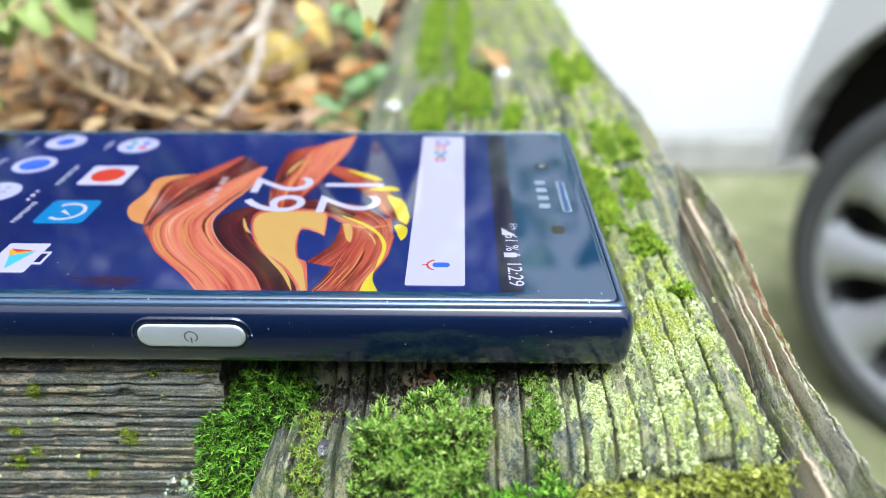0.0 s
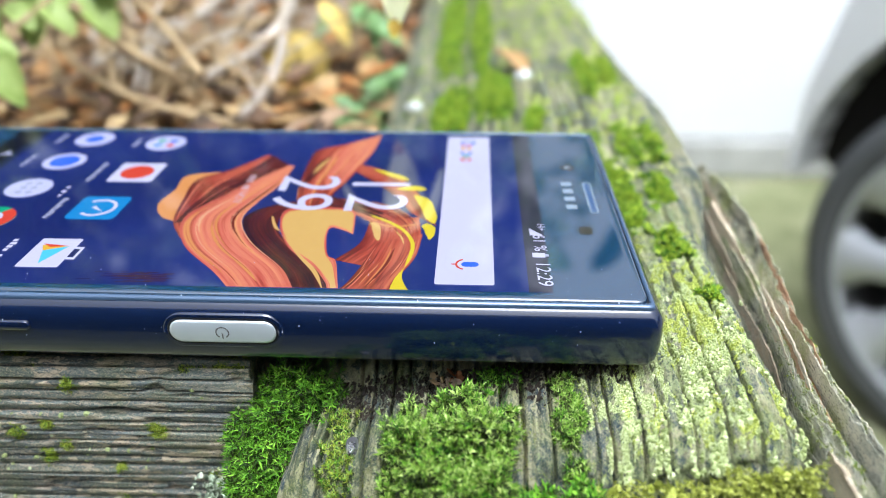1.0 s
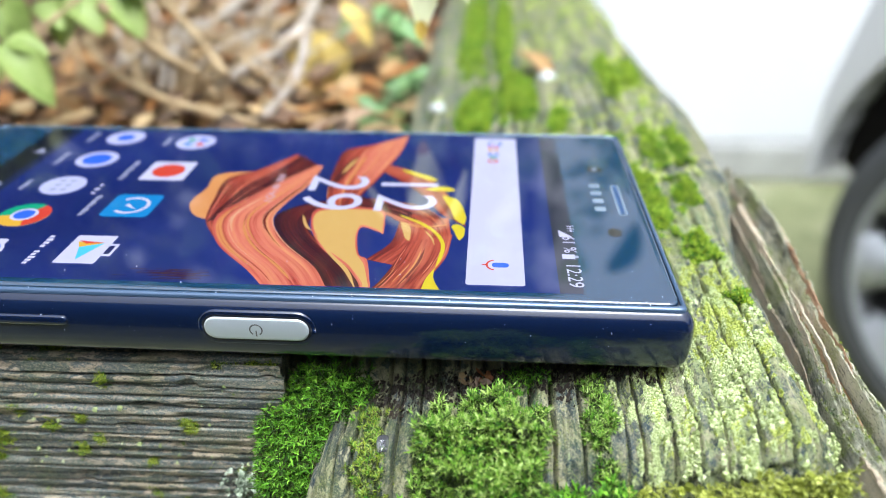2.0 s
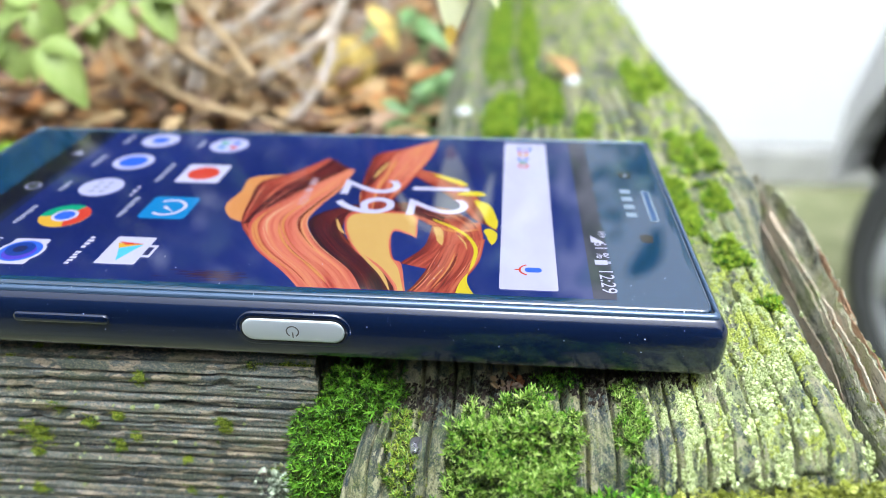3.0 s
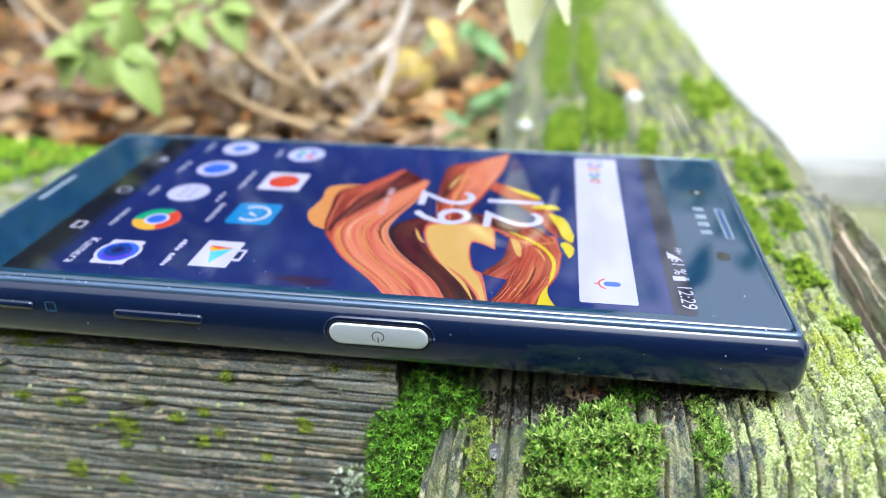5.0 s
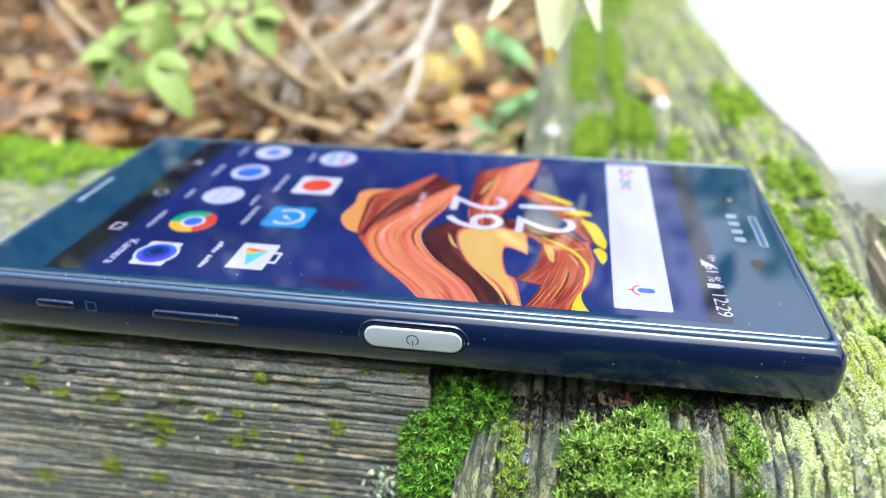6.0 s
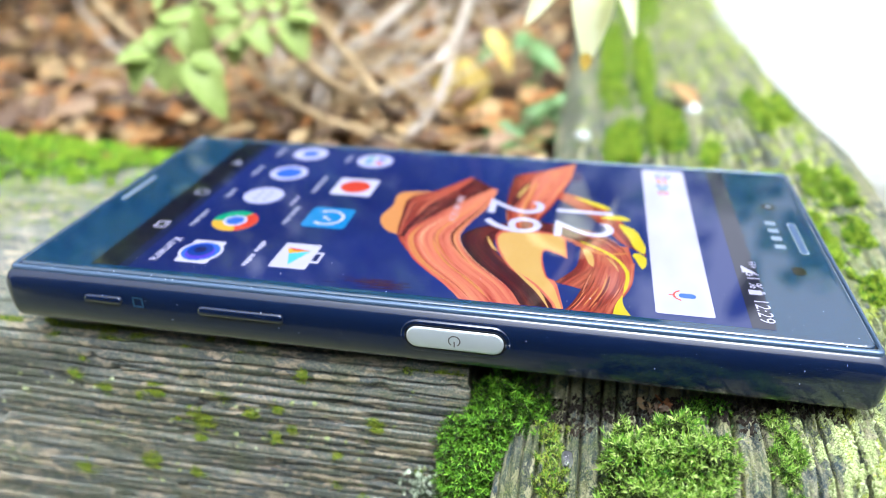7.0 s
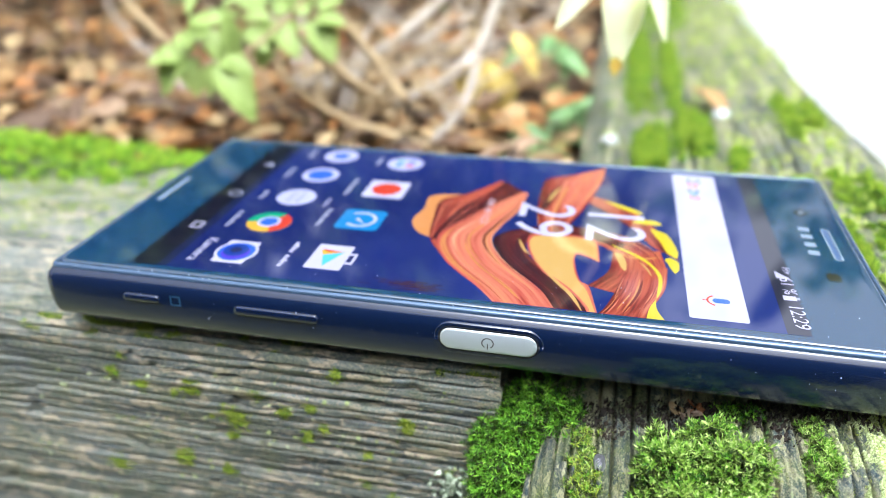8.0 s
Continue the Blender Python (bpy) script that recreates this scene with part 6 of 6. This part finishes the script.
plate("sector", disc(-0.0353, -0.0101, 0.0040, 16, -1.2, 1.05), 8.5, M["lit_red"], ring_icon)
plate("centre", disc(-0.0353, -0.0101, 0.0021), 9, M["lit_white"], ring_icon)
plate("centre_dot", disc(-0.0353, -0.0101, 0.0016), 10, M["lit_blue"], ring_icon)
bars(-0.0420, -0.0100, 0.0066, display)
apps = icon("menu_icon", disc(-0.0349, 0.0013, 0.0038), "lit_lilac", "pale lilac round menu icon")
for a in (-0.0009, 0.0009):
    for b in (-0.0018, 0, 0.0018):
        plate("menu_dot", disc(-0.0349 + a, 0.0013 + b, 0.0006, 10), 8, M["lit_dim"], apps)
bars(-0.0414, 0.0012, 0.004, display)
tel = icon("phone_icon", disc(-0.0345, 0.0130, 0.0038), "lit_lilac", "round call icon")
plate("phone_disc", disc(-0.0345, 0.0130, 0.0026), 8, M["lit_blue"], tel)
bars(-0.0412, 0.0130, 0.0055, display)
msg = icon("message_icon", disc(-0.034, 0.0243, 0.0037), "lit_lilac", "round message icon")
plate("message_disc", disc(-0.034, 0.0243, 0.0017), 8, M["lit_blue"], msg)
bars(-0.0406, 0.0243, 0.005, display)
shop = icon("shop_icon", rect(-0.0231, -0.0170, -0.0246, -0.0164, 0.0003), "lit_white", "white shopping bag icon")
plate("bag_handle", rect(-0.0170, -0.0157, -0.0224, -0.0188), 7, M["lit_white"], shop)
plate("bag_hole", rect(-0.0170, -0.0161, -0.0218, -0.0194), 8, M["lit_navy"], shop)
plate("triangle", [(-0.0181, -0.0186), (-0.0202, -0.0236), (-0.0214, -0.0200)], 8, M["lit_cyan"], shop)
plate("triangle_corner", [(-0.0181, -0.0186), (-0.0214, -0.0200), (-0.0222, -0.0184)], 9, M["lit_amber"], shop)
plate("triangle_edge", [(-0.0181, -0.0186), (-0.0208, -0.0190), (-0.0222, -0.0180)], 10, M["lit_red"], shop)
bars(-0.0268, -0.0185, 0.0038, display, "lit_white")
bars(-0.0268, -0.0232, 0.0040, display, "lit_white")
gauge = icon("gauge_icon", rect(-0.0235, -0.0156, -0.0100, -0.0018, 0.0010), "lit_sky", "blue square gauge icon")
arc(-0.0197, -0.0059, 0.0027, 0.0006, -2.3, 2.3, 8, M["lit_white"], gauge, "dial")
plate("needle", [(-0.0203, -0.0053), (-0.0207, -0.0060), (-0.0184, -0.0074)], 8, M["lit_white"], gauge)
bars(-0.0264, -0.0062, 0.0074, display)
redi = icon("leaf_icon", rect(-0.0231, -0.0151, 0.0043, 0.0125, 0.0006), "lit_white", "white icon with a red emblem")
plate("emblem", disc(-0.0191, 0.0084, 0.0029, 14), 8, M["lit_red"], redi)
bars(-0.0262, 0.0084, 0.0085, display)
fold = icon("folder_icon", disc(-0.0192, 0.0226, 0.0038), "lit_lilac", "round folder icon")
for a, b, c in ((-0.0012, -0.0012, "sky"), (0.0012, -0.0012, "red"), (-0.0012, 0.0012, "green"), (0.0012, 0.0012, "blue")):
    plate("folder_dot", disc(-0.0192 + a, 0.0226 + b, 0.0008, 12), 8, M["lit_" + c], fold)
bars(-0.0248, 0.0226, 0.0042, display)
for k in range(3):
    plate("page_dot", disc(-0.0282, -0.0016 + 0.0016 * k, 0.00035 + 0.0001 * (k == 1), 10), 8, M["lit_white"], display)
# navigation marks
for a, b, c, d in ((-0.0483, -0.0462, -0.0149, -0.0146), (-0.0483, -0.0462, -0.0128, -0.0125), (-0.0483, -0.0480, -0.0149, -0.0125), (-0.0465, -0.0462, -0.0149, -0.0125)):
    plate("recent_mark", rect(a, b, c, d), 8, M["lit_white"], display)
arc(-0.0472, 0.0008, 0.0012, 0.0003, 0, 6.2832, 8, M["lit_dim"], display, "home_mark")
plate("back_mark", [(-0.0472, 0.0178), (-0.0484, 0.0157), (-0.0460, 0.0157)], 8, M["lit_dim"], display)
M["smear"] = lit("lit_smear", (0.05, 0.012, 0.03))
for k in range(70):
    x, y, ln = -0.0045 + 0.0022 * rng.normal(), -0.0265 + 0.0007 * rng.normal(), 0.0004 + 0.0012 * rng.random()
    plate("finger_smudge", rect(x - ln, x + ln, y - 0.00006, y + 0.00006), 2 + 0.02 * k, M["smear"], display)
# bezel marks: maker's mark as plain blocks, earpiece, sensor, lens
for k in range(4):
    plate("maker_mark", rect(0.0552, 0.0570, 0.0052 - 0.0030 * k, 0.0068 - 0.0030 * k, 0.0003), 2, M["mark_silver"], phone)
plate("earpiece", rect(0.0588, 0.0602, -0.0052, 0.0066, 0.0006), 2, M["mark_silver"], phone, "narrow earpiece slot")
plate("earpiece_mesh", rect(0.0591, 0.0599, -0.0048, 0.0062, 0.0003), 3, M["grille"], phone)
plate("sensor", rect(0.0563, 0.0583, -0.0124, -0.0098, 0.0008), 2, M["sensor"], phone)
plate("front_lens", disc(0.0570, 0.0131, 0.0013), 2, M["sensor"], phone)
plate("front_lens_ring", disc(0.0570, 0.0131, 0.0005, 16), 3, M["mark_silver"], phone)
# speaker mesh coloured silver to carry the bright reflection on it
plate("speaker", rect(-0.0609, -0.0598, -0.0052, 0.0066, 0.0005), 2, M["mark_silver"], phone, "narrow speaker slot")

# flank: power key, volume rocker, camera key
def key(x0, x1, z0, z1, y, depth, mat, name, label, r):
    hx, hz = (x1 - x0) / 2, (z1 - z0) / 2
    rings = []
    for inset, d in ((0.0, 0.0012), (0.0, -depth * 0.55), (0.00012, -depth * 0.85), (0.0004, -depth)):
        rr = ring(hx - inset, hz - inset, max(r - inset, 0.0001), 0, 7)
        rings.append([((x0 + x1) / 2 + p[0], y + d, (z0 + z1) / 2 + p[1]) for p in rr])
    v, f = loft(rings, False, True)
    return piece(name, v, f, mat, phone, label)


FL = -HY
key(0.00010, 0.01590, 0.00265, 0.00765, FL, 0.00010, M["shell"], "key_surround", "", 0.0025)
key(0.00055, 0.01545, 0.00305, 0.00725, FL, 0.00014, M["seam"], "key_gap", "", 0.0021)
power = key(0.0010, 0.0150, 0.00345, 0.00685, FL, 0.00042, M["silver"], "power_key", "silver power key with a power sign", 0.0016)
n = 28
q = np.linspace(0.55, 2 * math.pi - 0.55, n)
cx, cz, yy = 0.0080, 0.00515, FL - 0.00046
v = [(cx + (0.00082 + s) * math.sin(a), yy, cz - (0.00082 + s) * math.cos(a)) for a in q for s in (-0.00009, 0.00009)]
piece("power_sign", v, [(2 * k, 2 * k + 1, 2 * k + 3, 2 * k + 2) for k in range(n - 1)], M["ink"], power, "", False)
piece("power_sign_bar", [(cx - 0.00009, yy, cz - 0.001), (cx + 0.00009, yy, cz - 0.001), (cx + 0.00009, yy, cz - 0.0001), (cx - 0.00009, yy, cz - 0.0001)], [(0, 1, 2, 3)], M["ink"], power, "", False)
key(-0.0313, -0.0177, 0.00475, 0.00615, FL, 0.00045, M["shell"], "volume_key", "slim navy volume rocker", 0.00065)
key(-0.0503, -0.0440, 0.00505, 0.00625, FL, 0.00045, M["shell"], "camera_key", "small navy camera key", 0.00055)
for a, b, c, d in ((-0.0422, -0.0404, 0.0048, 0.00505), (-0.0422, -0.0404, 0.0063, 0.00655), (-0.0422, -0.04195, 0.0048, 0.0065), (-0.04065, -0.0404, 0.0048, 0.0065)):
    piece("camera_sign", [(a, FL - 0.00003, c), (b, FL - 0.00003, c), (b, FL - 0.00003, d), (a, FL - 0.00003, d)], [(0, 1, 2, 3)], M["mark_blue"], phone, "", False)
# dust on glass and flank
s = Soup()
for k in range(230):
    r = 0.000022 + 0.00007 * rng.random() ** 4
    if k < 150:
        x, y = (rng.random() - 0.5) * 2 * HX * 0.95, -0.031 + 0.012 * rng.random() ** 2.5
        c = np.array([x, y, HZ + 0.00012 if y > -0.0294 else 0.00942])
    else:
        c = np.array([(rng.random() - 0.5) * 2 * HX * 0.95, FL - 0.00002, 0.003 + 0.005 * rng.random()])
    s.add([c + (r, 0, 0), c + (0, r, r), c + (-r, 0, 0), c + (0, -r, -r), c + (0, -r * 0.6, r)], [(0, 1, 4), (1, 2, 4), (2, 3, 4), (3, 0, 4)])
piece("dust", s.verts(), s.f, M["dust"], phone, "white dust specks")
